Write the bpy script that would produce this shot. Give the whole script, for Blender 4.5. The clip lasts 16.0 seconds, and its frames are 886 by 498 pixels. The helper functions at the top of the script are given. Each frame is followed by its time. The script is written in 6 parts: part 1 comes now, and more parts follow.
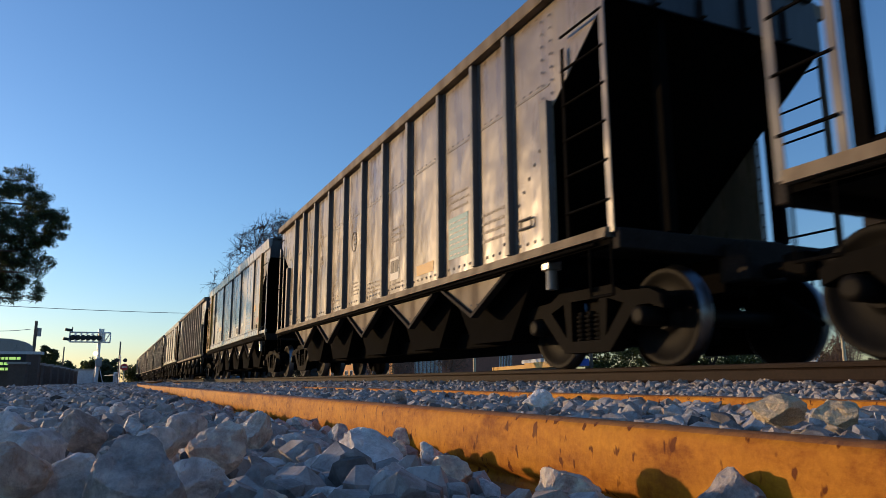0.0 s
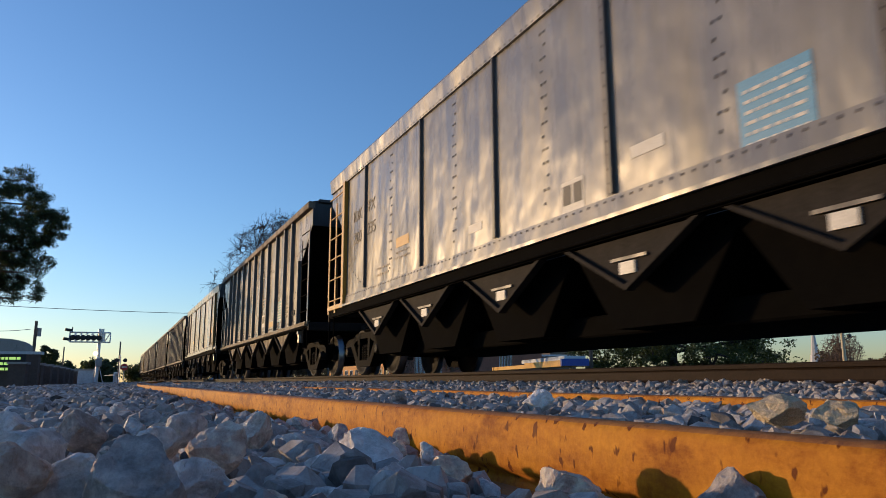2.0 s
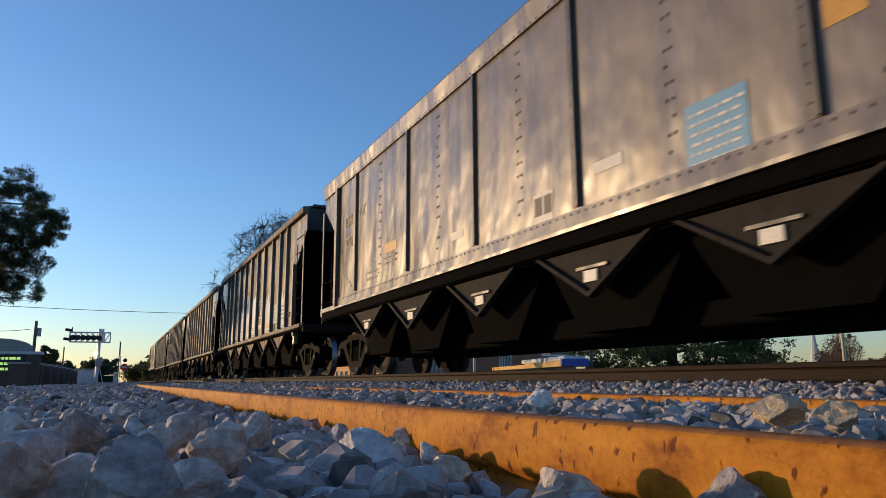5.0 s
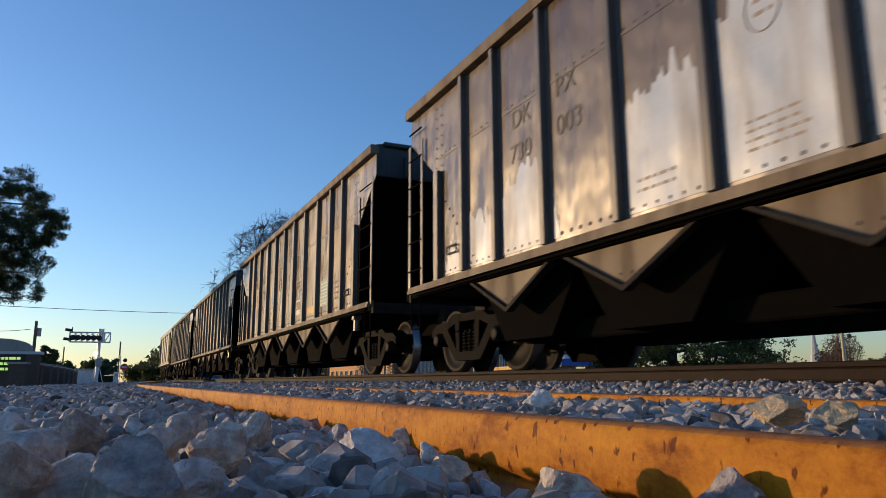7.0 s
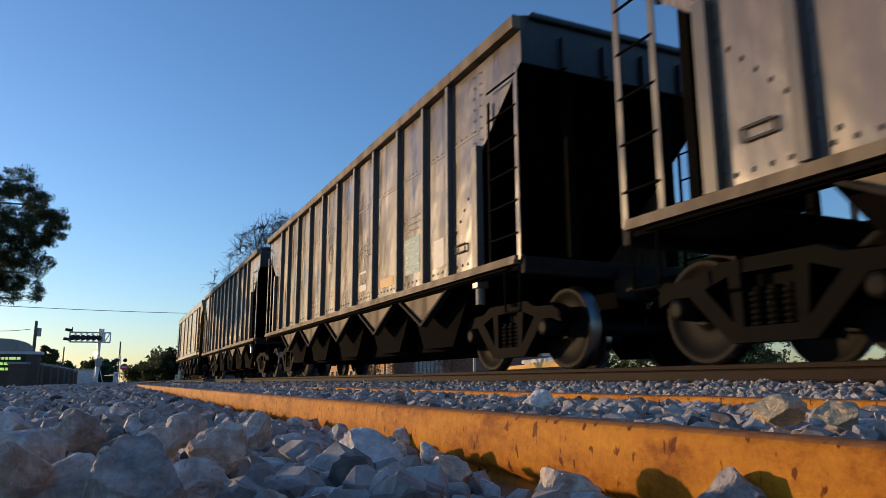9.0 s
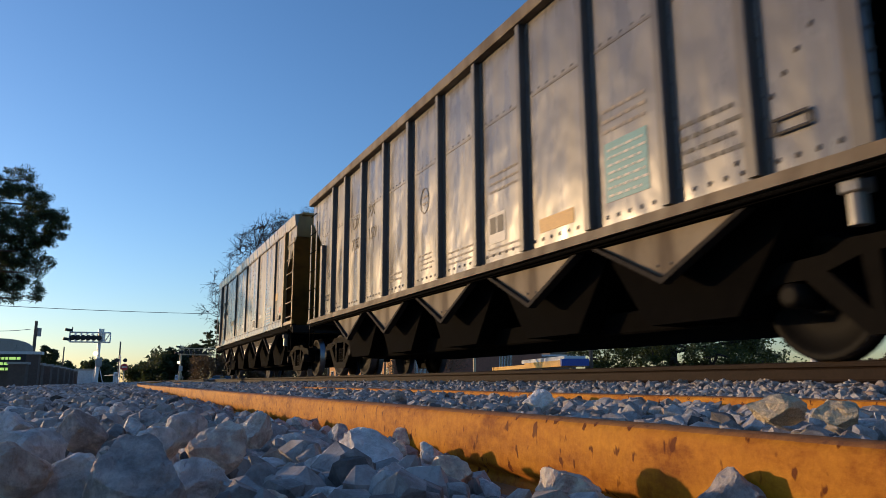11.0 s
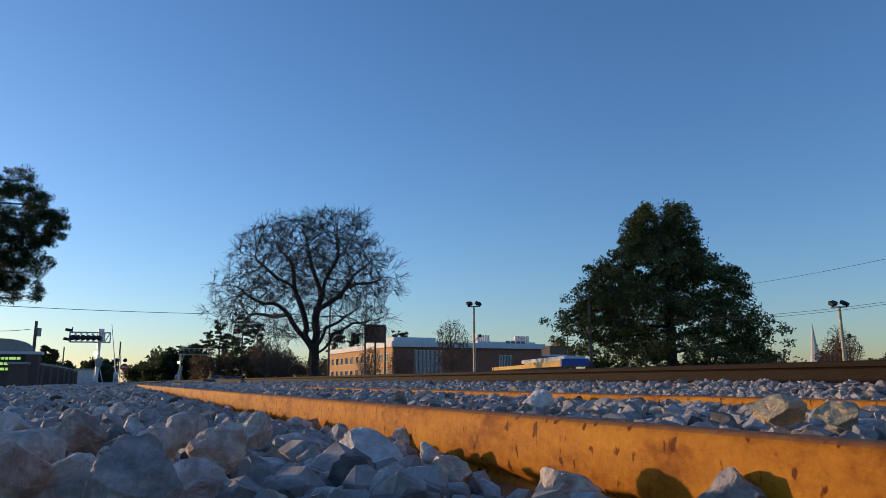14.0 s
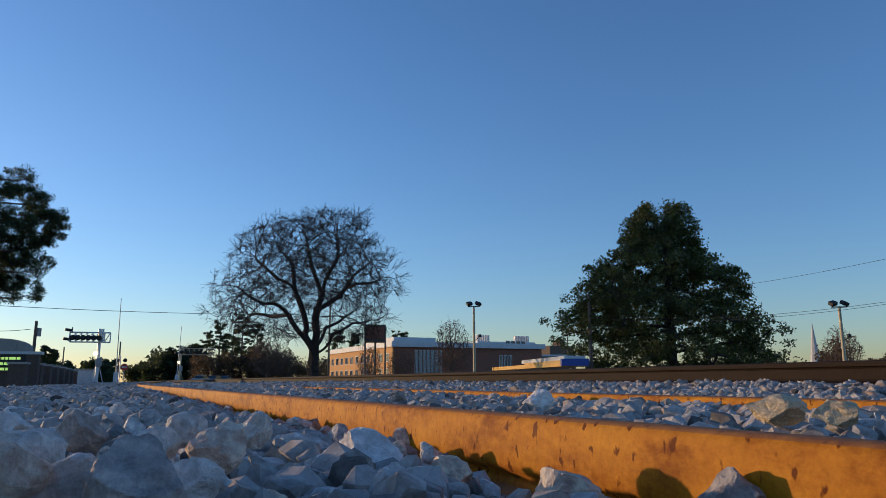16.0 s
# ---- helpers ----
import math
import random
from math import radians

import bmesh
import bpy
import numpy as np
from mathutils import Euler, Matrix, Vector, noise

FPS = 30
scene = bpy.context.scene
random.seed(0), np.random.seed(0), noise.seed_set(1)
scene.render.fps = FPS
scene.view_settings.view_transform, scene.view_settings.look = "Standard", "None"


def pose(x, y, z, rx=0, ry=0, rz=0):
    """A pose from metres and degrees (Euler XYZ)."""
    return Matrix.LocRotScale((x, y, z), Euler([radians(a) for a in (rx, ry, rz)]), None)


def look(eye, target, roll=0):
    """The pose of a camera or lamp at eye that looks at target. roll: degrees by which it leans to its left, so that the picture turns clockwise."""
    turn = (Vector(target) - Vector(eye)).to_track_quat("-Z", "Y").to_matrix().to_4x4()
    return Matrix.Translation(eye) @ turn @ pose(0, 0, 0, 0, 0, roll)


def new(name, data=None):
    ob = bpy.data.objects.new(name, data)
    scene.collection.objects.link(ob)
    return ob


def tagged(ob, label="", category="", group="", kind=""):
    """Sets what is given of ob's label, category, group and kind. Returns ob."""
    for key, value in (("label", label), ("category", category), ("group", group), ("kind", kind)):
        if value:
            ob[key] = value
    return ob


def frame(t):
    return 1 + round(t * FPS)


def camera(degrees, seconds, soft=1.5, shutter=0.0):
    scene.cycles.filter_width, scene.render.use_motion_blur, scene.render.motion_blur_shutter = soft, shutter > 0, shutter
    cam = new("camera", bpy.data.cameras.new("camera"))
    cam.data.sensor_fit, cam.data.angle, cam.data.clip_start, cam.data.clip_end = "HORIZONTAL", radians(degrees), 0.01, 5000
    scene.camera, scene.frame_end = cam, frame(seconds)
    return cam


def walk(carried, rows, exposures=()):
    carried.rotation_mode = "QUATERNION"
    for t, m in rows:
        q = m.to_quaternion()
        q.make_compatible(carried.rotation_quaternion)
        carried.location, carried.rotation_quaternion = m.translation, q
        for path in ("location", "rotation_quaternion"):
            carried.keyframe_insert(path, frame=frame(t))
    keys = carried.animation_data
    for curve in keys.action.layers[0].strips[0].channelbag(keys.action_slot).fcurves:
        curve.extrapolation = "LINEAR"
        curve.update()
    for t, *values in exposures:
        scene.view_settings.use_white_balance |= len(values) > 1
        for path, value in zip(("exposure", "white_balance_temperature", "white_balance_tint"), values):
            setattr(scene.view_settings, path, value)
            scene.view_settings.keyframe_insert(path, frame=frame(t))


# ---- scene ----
# ================= camera =================
YAW, PITCH, ROLL = 0.4323, 0.1846, -0.004
EYE = Vector((0.0, 0.0, 0.237))
cam = camera(64.2, 16.0, 0.75, 0.15)


def camera_pose():
    ahead = Vector((math.sin(YAW) * math.cos(PITCH), math.cos(YAW) * math.cos(PITCH), math.sin(PITCH)))
    right = Vector((math.cos(YAW), -math.sin(YAW), 0))
    up = right.cross(ahead)
    r = right * math.cos(ROLL) + up * math.sin(ROLL)
    u = up * math.cos(ROLL) - right * math.sin(ROLL)
    m = Matrix((r, u, -ahead)).transposed().to_4x4()
    return Matrix.Translation(EYE) @ m


walk(cam, [(0, camera_pose()), (16, camera_pose())], [(0, 0.42, 4950, 16), (12.6, 0.42, 4950, 16), (14.0, 0.32, 4850, 17), (16, 0.30, 4850, 17)])

# ================= light =================
SUN_AZ, SUN_EL = -42.0, 5.6      # degrees from +Y towards +X, and above the horizon
world = bpy.data.worlds.new("evening_sky")
scene.world = world
world.use_nodes = True
wn = world.node_tree.nodes
sky = wn.new("ShaderNodeTexSky")
sky.sky_type = "NISHITA"
sky.sun_disc = False
sky.sun_elevation = radians(SUN_EL)
sky.sun_rotation = radians(SUN_AZ)
sky.altitude = 50
sky.air_density = 1.0
sky.dust_density = 0.42
sky.ozone_density = 2.0
world.node_tree.links.new(sky.outputs["Color"], wn["Background"].inputs["Color"])
wn["Background"].inputs["Strength"].default_value = 0.15
sun = new("sun", bpy.data.lights.new("sun", "SUN"))
sun.data.energy = 2.8
sun.data.angle = radians(0.6)
sun.data.color = (1.0, 0.57, 0.19)
to_sun = Vector((math.sin(radians(SUN_AZ)) * math.cos(radians(SUN_EL)), math.cos(radians(SUN_AZ)) * math.cos(radians(SUN_EL)), math.sin(radians(SUN_EL))))
sun.matrix_world = look(to_sun * 50, (0, 0, 0))

# ================= plan =================
V = 10.539                # speed of the train, m/s
PITCH_OF_CARS = 16.075    # metres from car to car
RAIL_SIDING, RAIL_MAIN = 0.17, 0.366
SIDING_X, MAIN_X = 1.53, 5.48
GAUGE = 0.7525


# ================= materials =================
def node_mat(name):
    m = bpy.data.materials.new(name)
    m.use_nodes = True
    nt = m.node_tree
    return m, nt, nt.nodes["Principled BSDF"]


def tex(nt, scale, detail=6, rough=0.6, coords="Object", stretch=(1, 1, 1), kind="ShaderNodeTexNoise"):
    co = nt.nodes.new("ShaderNodeTexCoord")
    mp = nt.nodes.new("ShaderNodeMapping")
    mp.inputs["Scale"].default_value = stretch
    nt.links.new(co.outputs[coords], mp.inputs["Vector"])
    n = nt.nodes.new(kind)
    n.inputs["Scale"].default_value = scale
    if kind == "ShaderNodeTexNoise":
        n.inputs["Detail"].default_value = detail
        n.inputs["Roughness"].default_value = rough
    nt.links.new(mp.outputs["Vector"], n.inputs["Vector"])
    return n.outputs[0]


def ramp(nt, fac, stops):
    r = nt.nodes.new("ShaderNodeValToRGB")
    el = r.color_ramp.elements
    while len(el) < len(stops):
        el.new(0.5)
    for e, (p, c) in zip(el, stops):
        e.position, e.color = p, (*c, 1) if len(c) == 3 else c
    nt.links.new(fac, r.inputs["Fac"])
    return r.outputs["Color"]


def mix(nt, fac, a, b, blend="MIX"):
    n = nt.nodes.new("ShaderNodeMix")
    n.data_type, n.blend_type = "RGBA", blend
    for sock, val in ((n.inputs["Factor"], fac), (n.inputs["A"], a), (n.inputs["B"], b)):
        if hasattr(val, "is_linked"):
            nt.links.new(val, sock)
        elif isinstance(val, (int, float)):
            sock.default_value = val
        else:
            sock.default_value = (*val, 1)
    return n.outputs["Result"]


def bump(nt, bsdf, height, strength, dist=0.01, old=None):
    b = nt.nodes.new("ShaderNodeBump")
    b.inputs["Strength"].default_value = strength
    b.inputs["Distance"].default_value = dist
    nt.links.new(height, b.inputs["Height"])
    if old:
        nt.links.new(old, b.inputs["Normal"])
    nt.links.new(b.outputs["Normal"], bsdf.inputs["Normal"])
    return b.outputs["Normal"]


def random_tint(nt, colour, low, high):
    """Brightens or darkens from object to object."""
    info = nt.nodes.new("ShaderNodeObjectInfo")
    mr = nt.nodes.new("ShaderNodeMapRange")
    mr.inputs["To Min"].default_value, mr.inputs["To Max"].default_value = low, high
    nt.links.new(info.outputs["Random"], mr.inputs["Value"])
    return mix(nt, 1.0, colour, mr.outputs["Result"], "MULTIPLY")


def simple(name, a, b, scale, rough=0.8, metal=0.0, gloss=0.5, relief=0.2, dist=0.01, detail=6, tint=None, coords="Object", stretch=(1, 1, 1)):
    m, nt, p = node_mat(name)
    n = tex(nt, scale, detail, coords=coords, stretch=stretch)
    c = ramp(nt, n, [(0.3, a), (0.7, b)])
    n2 = tex(nt, scale * 9, 4, coords=coords, stretch=stretch)
    c = mix(nt, 0.35, c, ramp(nt, n2, [(0.35, tuple(v * 0.6 for v in a)), (0.65, tuple(min(1, v * 1.25) for v in b))]))
    if tint:
        c = random_tint(nt, c, *tint)
    nt.links.new(c, p.inputs["Base Color"])
    p.inputs["Roughness"].default_value = rough
    p.inputs["Metallic"].default_value = metal
    p.inputs["Specular IOR Level"].default_value = gloss
    if relief:
        bump(nt, p, n2, relief, dist)
    return m


def rail_rust(name, dark):
    m, nt, p = node_mat(name)
    big = tex(nt, 3.2, 8, 0.7, stretch=(3, 1.2, 3))
    fine = tex(nt, 42, 9, 0.75)
    pits = tex(nt, 46, 2, 0.45, stretch=(1.0, 1.0, 0.55))
    if dark:
        c = ramp(nt, big, [(0.3, (0.012, 0.008, 0.006)), (0.7, (0.028, 0.017, 0.011))])
        c = mix(nt, 0.3, c, ramp(nt, fine, [(0.35, (0.006, 0.005, 0.004)), (0.7, (0.04, 0.022, 0.013))]))
    else:
        c = ramp(nt, big, [(0.38, (0.22, 0.062, 0.003)), (0.48, (0.46, 0.175, 0.004)), (0.62, (0.60, 0.265, 0.006))])
        c = mix(nt, 0.35, c, ramp(nt, fine, [(0.36, (0.19, 0.05, 0.003)), (0.64, (0.62, 0.275, 0.006))]))
        c = mix(nt, ramp(nt, pits, [(0.63, (0, 0, 0)), (0.68, (0.9, 0.9, 0.9))]), c, (0.10, 0.022, 0.004))
        # the worn running surface is greyer than the sides
        geo = nt.nodes.new("ShaderNodeNewGeometry")
        sep = nt.nodes.new("ShaderNodeSeparateXYZ")
        nt.links.new(geo.outputs["True Normal"], sep.inputs[0])
        c = mix(nt, ramp(nt, sep.outputs["Z"], [(0.55, (0, 0, 0)), (1.0, (0.85, 0.85, 0.85))]), c,
                ramp(nt, fine, [(0.3, (0.15, 0.07, 0.035)), (0.7, (0.32, 0.15, 0.065))]))
    nt.links.new(c, p.inputs["Base Color"])
    p.inputs["Roughness"].default_value = 0.62 if not dark else 0.7
    p.inputs["Specular IOR Level"].default_value = 0.12 if dark else 0.1
    old = bump(nt, p, fine, 0.6, 0.003)
    bump(nt, p, pits, 0.5, 0.003, old)
    return m


def stone_mat(name, coarse=22, fine=140, depth=1.0, gain=1.0):
    m, nt, p = node_mat(name)
    info = nt.nodes.new("ShaderNodeObjectInfo")
    geo = nt.nodes.new("ShaderNodeNewGeometry")
    add = nt.nodes.new("ShaderNodeMath")
    add.operation = "ADD"
    nt.links.new(info.outputs["Random"], add.inputs[0])
    nt.links.new(geo.outputs["Random Per Island"], add.inputs[1])
    fr = nt.nodes.new("ShaderNodeMath")
    fr.operation = "FRACT"
    nt.links.new(add.outputs[0], fr.inputs[0])
    base = ramp(nt, fr.outputs[0], [(0.0, (0.13, 0.125, 0.12)), (0.10, (0.40, 0.37, 0.35)), (0.40, (0.60, 0.57, 0.55)),
                                    (0.7, (0.70, 0.67, 0.65)), (0.88, (0.58, 0.45, 0.33)), (0.97, (0.76, 0.73, 0.71))])
    n = tex(nt, coarse, 8, 0.7, coords="Object")
    f = tex(nt, fine, 6, 0.7, coords="Object")
    c = mix(nt, 0.85, base, ramp(nt, n, [(0.3, (0.12, 0.11, 0.10)), (0.48, (0.46, 0.44, 0.43)), (0.68, (0.90, 0.86, 0.82))]), "OVERLAY")
    veins = tex(nt, coarse * 0.5, 10, 0.75, coords="Object", stretch=(1, 2.5, 0.8))
    c = mix(nt, ramp(nt, veins, [(0.47, (0, 0, 0)), (0.5, (0.25, 0.25, 0.25)), (0.53, (0, 0, 0))]), c, (0.20, 0.17, 0.15))
    c = mix(nt, 1.0, c, (gain, gain, gain), "MULTIPLY")
    c = mix(nt, ramp(nt, f, [(0.58, (0, 0, 0)), (0.75, (0.35, 0.35, 0.35))]), c, (0.25, 0.15, 0.08))
    nt.links.new(c, p.inputs["Base Color"])
    p.inputs["Roughness"].default_value = 0.78
    old = bump(nt, p, n, 0.7, 0.008 * depth)
    bump(nt, p, f, 0.5, 0.002 * depth, old)
    return m


def car_paint(name, top, low, streak, rough=0.42, gloss=0.5):
    """Weathered paint on steel: dull, dented, streaked from top to bottom, rust specks."""
    m, nt, p = node_mat(name)
    big = tex(nt, 1.1, 8, 0.65)
    st = tex(nt, 1.9, 8, 0.6, stretch=(1, 1.8, 0.3))
    fine = tex(nt, 45, 6, 0.7)
    c = ramp(nt, big, [(0.3, low), (0.7, top)])
    c = mix(nt, ramp(nt, st, [(0.46, (0, 0, 0)), (0.70, (0.7, 0.7, 0.7))]), c, streak)
    c = mix(nt, ramp(nt, fine, [(0.6, (0, 0, 0)), (0.74, (0.5, 0.5, 0.5))]), c, (0.14, 0.07, 0.035))
    c = random_tint(nt, c, 0.88, 1.08)
    p.inputs["Specular IOR Level"].default_value = gloss
    nt.links.new(c, p.inputs["Base Color"])
    nt.links.new(ramp(nt, st, [(0.3, (rough - 0.1,) * 3), (0.75, (rough + 0.22,) * 3)]), p.inputs["Roughness"])
    dents = tex(nt, 1.9, 2, 0.4, stretch=(1, 1, 0.7))
    old = bump(nt, p, dents, 0.75, 0.06)
    bump(nt, p, fine, 0.12, 0.002, old)
    return m


M = {}
M["rust"] = rail_rust("rusty_rail_steel", False)
M["main_rail"] = rail_rust("dark_rail_steel", True)
M["stone"] = stone_mat("crushed_granite", 30, 160, 1.0, 0.62)
M["stone_near"] = stone_mat("crushed_granite_lumps", 2.6, 15, 4.0, 1.3)
# granite with the low sun's yellow put into its colour
M["stone_sunlit"] = simple("sunlit_granite_lumps", (0.46, 0.36, 0.22), (0.68, 0.56, 0.38), 3.0, 0.85, relief=0.5, dist=0.02)
M["bed"] = simple("stone_dust", (0.10, 0.09, 0.085), (0.22, 0.20, 0.19), 14, 0.95, relief=0.6, dist=0.02)
M["ground"] = simple("dry_winter_grass", (0.09, 0.075, 0.04), (0.20, 0.16, 0.085), 0.6, 0.95, relief=0.5, dist=0.05)
M["tie"] = simple("creosoted_timber", (0.05, 0.038, 0.03), (0.13, 0.10, 0.08), 5, 0.9, relief=0.5, stretch=(0.3, 4, 4))
M["tan"] = car_paint("weathered_tan_paint", (0.225, 0.178, 0.118), (0.15, 0.118, 0.08), (0.088, 0.068, 0.048), 0.27, 0.75)
M["pocket"] = car_paint("dull_tan_pocket_paint", (0.22, 0.175, 0.115), (0.15, 0.118, 0.08), (0.08, 0.06, 0.042), 0.6, 0.2)
M["dull"] = simple("dull_dark_steel", (0.014, 0.012, 0.011), (0.030, 0.026, 0.023), 5, 0.75, gloss=0.1, relief=0.2)
M["grey"] = car_paint("weathered_grey_paint", (0.205, 0.19, 0.165), (0.14, 0.128, 0.11), (0.085, 0.075, 0.062), 0.27, 0.75)
M["brown"] = car_paint("grimy_brown_paint", (0.16, 0.118, 0.075), (0.102, 0.076, 0.05), (0.055, 0.042, 0.03), 0.28, 0.7)
M["ochre"] = car_paint("faded_ochre_paint", (0.34, 0.18, 0.03), (0.20, 0.11, 0.022), (0.06, 0.04, 0.015))
M["post"] = car_paint("dark_grey_post_paint", (0.11, 0.10, 0.095), (0.075, 0.07, 0.065), (0.05, 0.043, 0.037), 0.4)
# coal-black steel, darker than coal: the shade under the cars is in it
M["soot_and_shade"] = simple("coal_black_shaded_steel", (0.002, 0.0018, 0.0018), (0.005, 0.0045, 0.004), 6, 0.9, gloss=0.03, relief=0.2)
# dark grey end steel; the shade of the unlit car ends is in the colour
M["end"] = simple("shaded_end_steel", (0.010, 0.010, 0.011), (0.028, 0.027, 0.027), 1.6, 0.5, gloss=0.45, relief=0.2, stretch=(3, 1, 0.3))
# oily steel, darkened so that its colour holds the shade around the trucks
M["truck"] = simple("oily_shaded_cast_steel", (0.002, 0.0018, 0.0016), (0.006, 0.005, 0.004), 9, 0.75, gloss=0.05, relief=0.3)
# wheel colour includes the shade on the wheel faces
M["wheel"] = simple("shaded_wheel_steel", (0.003, 0.0027, 0.0025), (0.008, 0.007, 0.006), 7, 0.6, gloss=0.08, relief=0.1)
M["tread"] = simple("polished_tread_steel", (0.16, 0.17, 0.19), (0.24, 0.25, 0.27), 8, 0.3, metal=1.0, relief=0.0)
M["primer"] = car_paint("patched_white_primer", (0.56, 0.62, 0.70), (0.40, 0.45, 0.52), (0.20, 0.17, 0.14), 0.35)
M["teal"] = simple("faded_teal_sign_paint", (0.07, 0.24, 0.28), (0.11, 0.31, 0.35), 6, 0.5, relief=0.0)
M["blue_sign"] = simple("faded_blue_sign_paint", (0.07, 0.23, 0.42), (0.11, 0.29, 0.48), 6, 0.5, relief=0.0)
M["letter"] = simple("worn_black_lettering", (0.035, 0.032, 0.03), (0.07, 0.065, 0.06), 20, 0.6, relief=0.0)
M["faint"] = simple("faded_lettering", (0.26, 0.22, 0.18), (0.32, 0.27, 0.21), 20, 0.6, relief=0.0)
M["white"] = simple("white_sign_paint", (0.46, 0.44, 0.40), (0.58, 0.56, 0.52), 8, 0.5, relief=0.0)
M["yellow"] = simple("yellow_mark_paint", (0.40, 0.20, 0.012), (0.50, 0.27, 0.02), 5, 0.5, relief=0.0)
M["red"] = simple("red_mark_paint", (0.36, 0.08, 0.06), (0.45, 0.12, 0.09), 5, 0.5, relief=0.0)


# ================= mesh helpers =================
def box(bm, c, s, bevel=0.0, rot=None):
    v = bmesh.ops.create_cube(bm, size=1.0)["verts"]
    m = Matrix.Translation(c) @ (rot or Matrix()) @ Matrix.Diagonal((*s, 1))
    bmesh.ops.transform(bm, matrix=m, verts=v)
    if bevel:
        edges = list({e for x in v for e in x.link_edges})
        bmesh.ops.bevel(bm, geom=edges, offset=bevel, segments=1, affect="EDGES")


def rod(bm, a, b, r, r2=None, seg=8, caps=True):
    a, b = Vector(a), Vector(b)
    d = b - a
    v = bmesh.ops.create_cone(bm, cap_ends=caps, segments=seg, radius1=r, radius2=r if r2 is None else r2, depth=d.length)["verts"]
    m = Matrix.Translation((a + b) / 2) @ d.to_track_quat("Z", "Y").to_matrix().to_4x4()
    bmesh.ops.transform(bm, matrix=m, verts=v)


def prism(bm, outline, axis, a, b):
    """Extrudes an outline of (p, q) from a to b along the axis; p and q are the other two axes in order."""
    def put(p, q, w):
        return {"x": (w, p, q), "y": (p, w, q), "z": (p, q, w)}[axis]
    lo = [bm.verts.new(put(p, q, a)) for p, q in outline]
    hi = [bm.verts.new(put(p, q, b)) for p, q in outline]
    n = len(outline)
    faces = [bm.faces.new(lo), bm.faces.new(hi[::-1])]
    for i in range(n):
        faces.append(bm.faces.new((lo[i], hi[i], hi[(i + 1) % n], lo[(i + 1) % n])))
    bmesh.ops.recalc_face_normals(bm, faces=faces)


def flat_casting(bm, spots, cells, x0, x1):
    """One connected flat casting with openings: named places (y, z) and the cells between them, thickened along x."""
    lo = {n: bm.verts.new((x0, *p)) for n, p in spots.items()}
    hi = {n: bm.verts.new((x1, *p)) for n, p in spots.items()}
    sides = {}
    for c in cells:
        bm.faces.new([lo[n] for n in c])
        bm.faces.new([hi[n] for n in reversed(c)])
        for p, q in zip(c, c[1:] + c[0]):
            key = tuple(sorted((p, q)))
            sides[key] = sides.get(key, 0) + 1
    for (p, q), count in sides.items():
        if count == 1:
            bm.faces.new((lo[p], lo[q], hi[q], hi[p]))
    bmesh.ops.recalc_face_normals(bm, faces=bm.faces[:])


def lathe(bm, profile, axis, seg=40, smooth=True):
    """One connected turned body; profile: (place along the axis, radius, material of the band that follows)."""
    rings = []
    for w, r, _ in profile:
        ring = []
        for i in range(seg):
            c, s = r * math.cos(math.tau * i / seg), r * math.sin(math.tau * i / seg)
            ring.append(bm.verts.new((w, c, s) if axis == "x" else (c, s, w)))
        rings.append(ring)
    for (a, b), (_, _, mi) in zip(zip(rings, rings[1:]), profile):
        for i in range(seg):
            f = bm.faces.new((a[i], a[(i + 1) % seg], b[(i + 1) % seg], b[i]))
            f.material_index, f.smooth = mi, smooth
    bm.faces.new(rings[0])
    bm.faces.new(rings[-1][::-1])
    bmesh.ops.recalc_face_normals(bm, faces=bm.faces[:])


def finish(bm, name, mat, smooth=False):
    me = bpy.data.meshes.new(name)
    bm.to_mesh(me)
    bm.free()
    for m in (mat if isinstance(mat, (list, tuple)) else [mat]):
        me.materials.append(m)
    if smooth:
        me.polygons.foreach_set("use_smooth", [True] * len(me.polygons))
    return me


def part(name, bm, mat, parent, label="", at=None, smooth=False):
    me = bm if isinstance(bm, bpy.types.Mesh) else finish(bm, name, mat, smooth)
    ob = new(name, me)
    ob.parent = parent
    if at is not None:
        ob.matrix_basis = at
    return tagged(ob, label) if label else ob


def thing(name, bm, mat, label, category, group="", kind="", at=None, smooth=False):
    ob = new(name, None if bm is None else bm if isinstance(bm, bpy.types.Mesh) else finish(bm, name, mat, smooth))
    if at is not None:
        ob.matrix_basis = at
    return tagged(ob, label, category, group, kind)


def lettering(text, size, mat, parent, m, label):
    cu = bpy.data.curves.new("lettering", "FONT")
    cu.body, cu.size, cu.extrude = text, size, 0.002
    cu.align_x, cu.align_y = "CENTER", "CENTER"
    tmp = new("tmp_lettering", cu)
    me = bpy.data.meshes.new_from_object(tmp)
    bpy.data.objects.remove(tmp)
    bpy.data.curves.remove(cu)
    me.materials.clear()
    me.materials.append(mat)
    return part("lettering", me, None, parent, label, m)


def ray_at(px, py, dist):
    """A place dist metres away in plan along the direction of view through (px, py) of a picture 1568 wide."""
    m = camera_pose()
    d = m.to_3x3() @ Vector(((px - 784) / 1250.3, (441 - py) / 1250.3, -1))
    return EYE + d * (dist / math.hypot(d.x, d.y))


# ================= ground and track =================
bm = bmesh.new()
bmesh.ops.create_grid(bm, x_segments=1, y_segments=1, size=2500)
thing("ground", bm, M["ground"], "dry winter grass ground out to the horizon", "ground", kind="structure", at=pose(0, 0, -0.12))


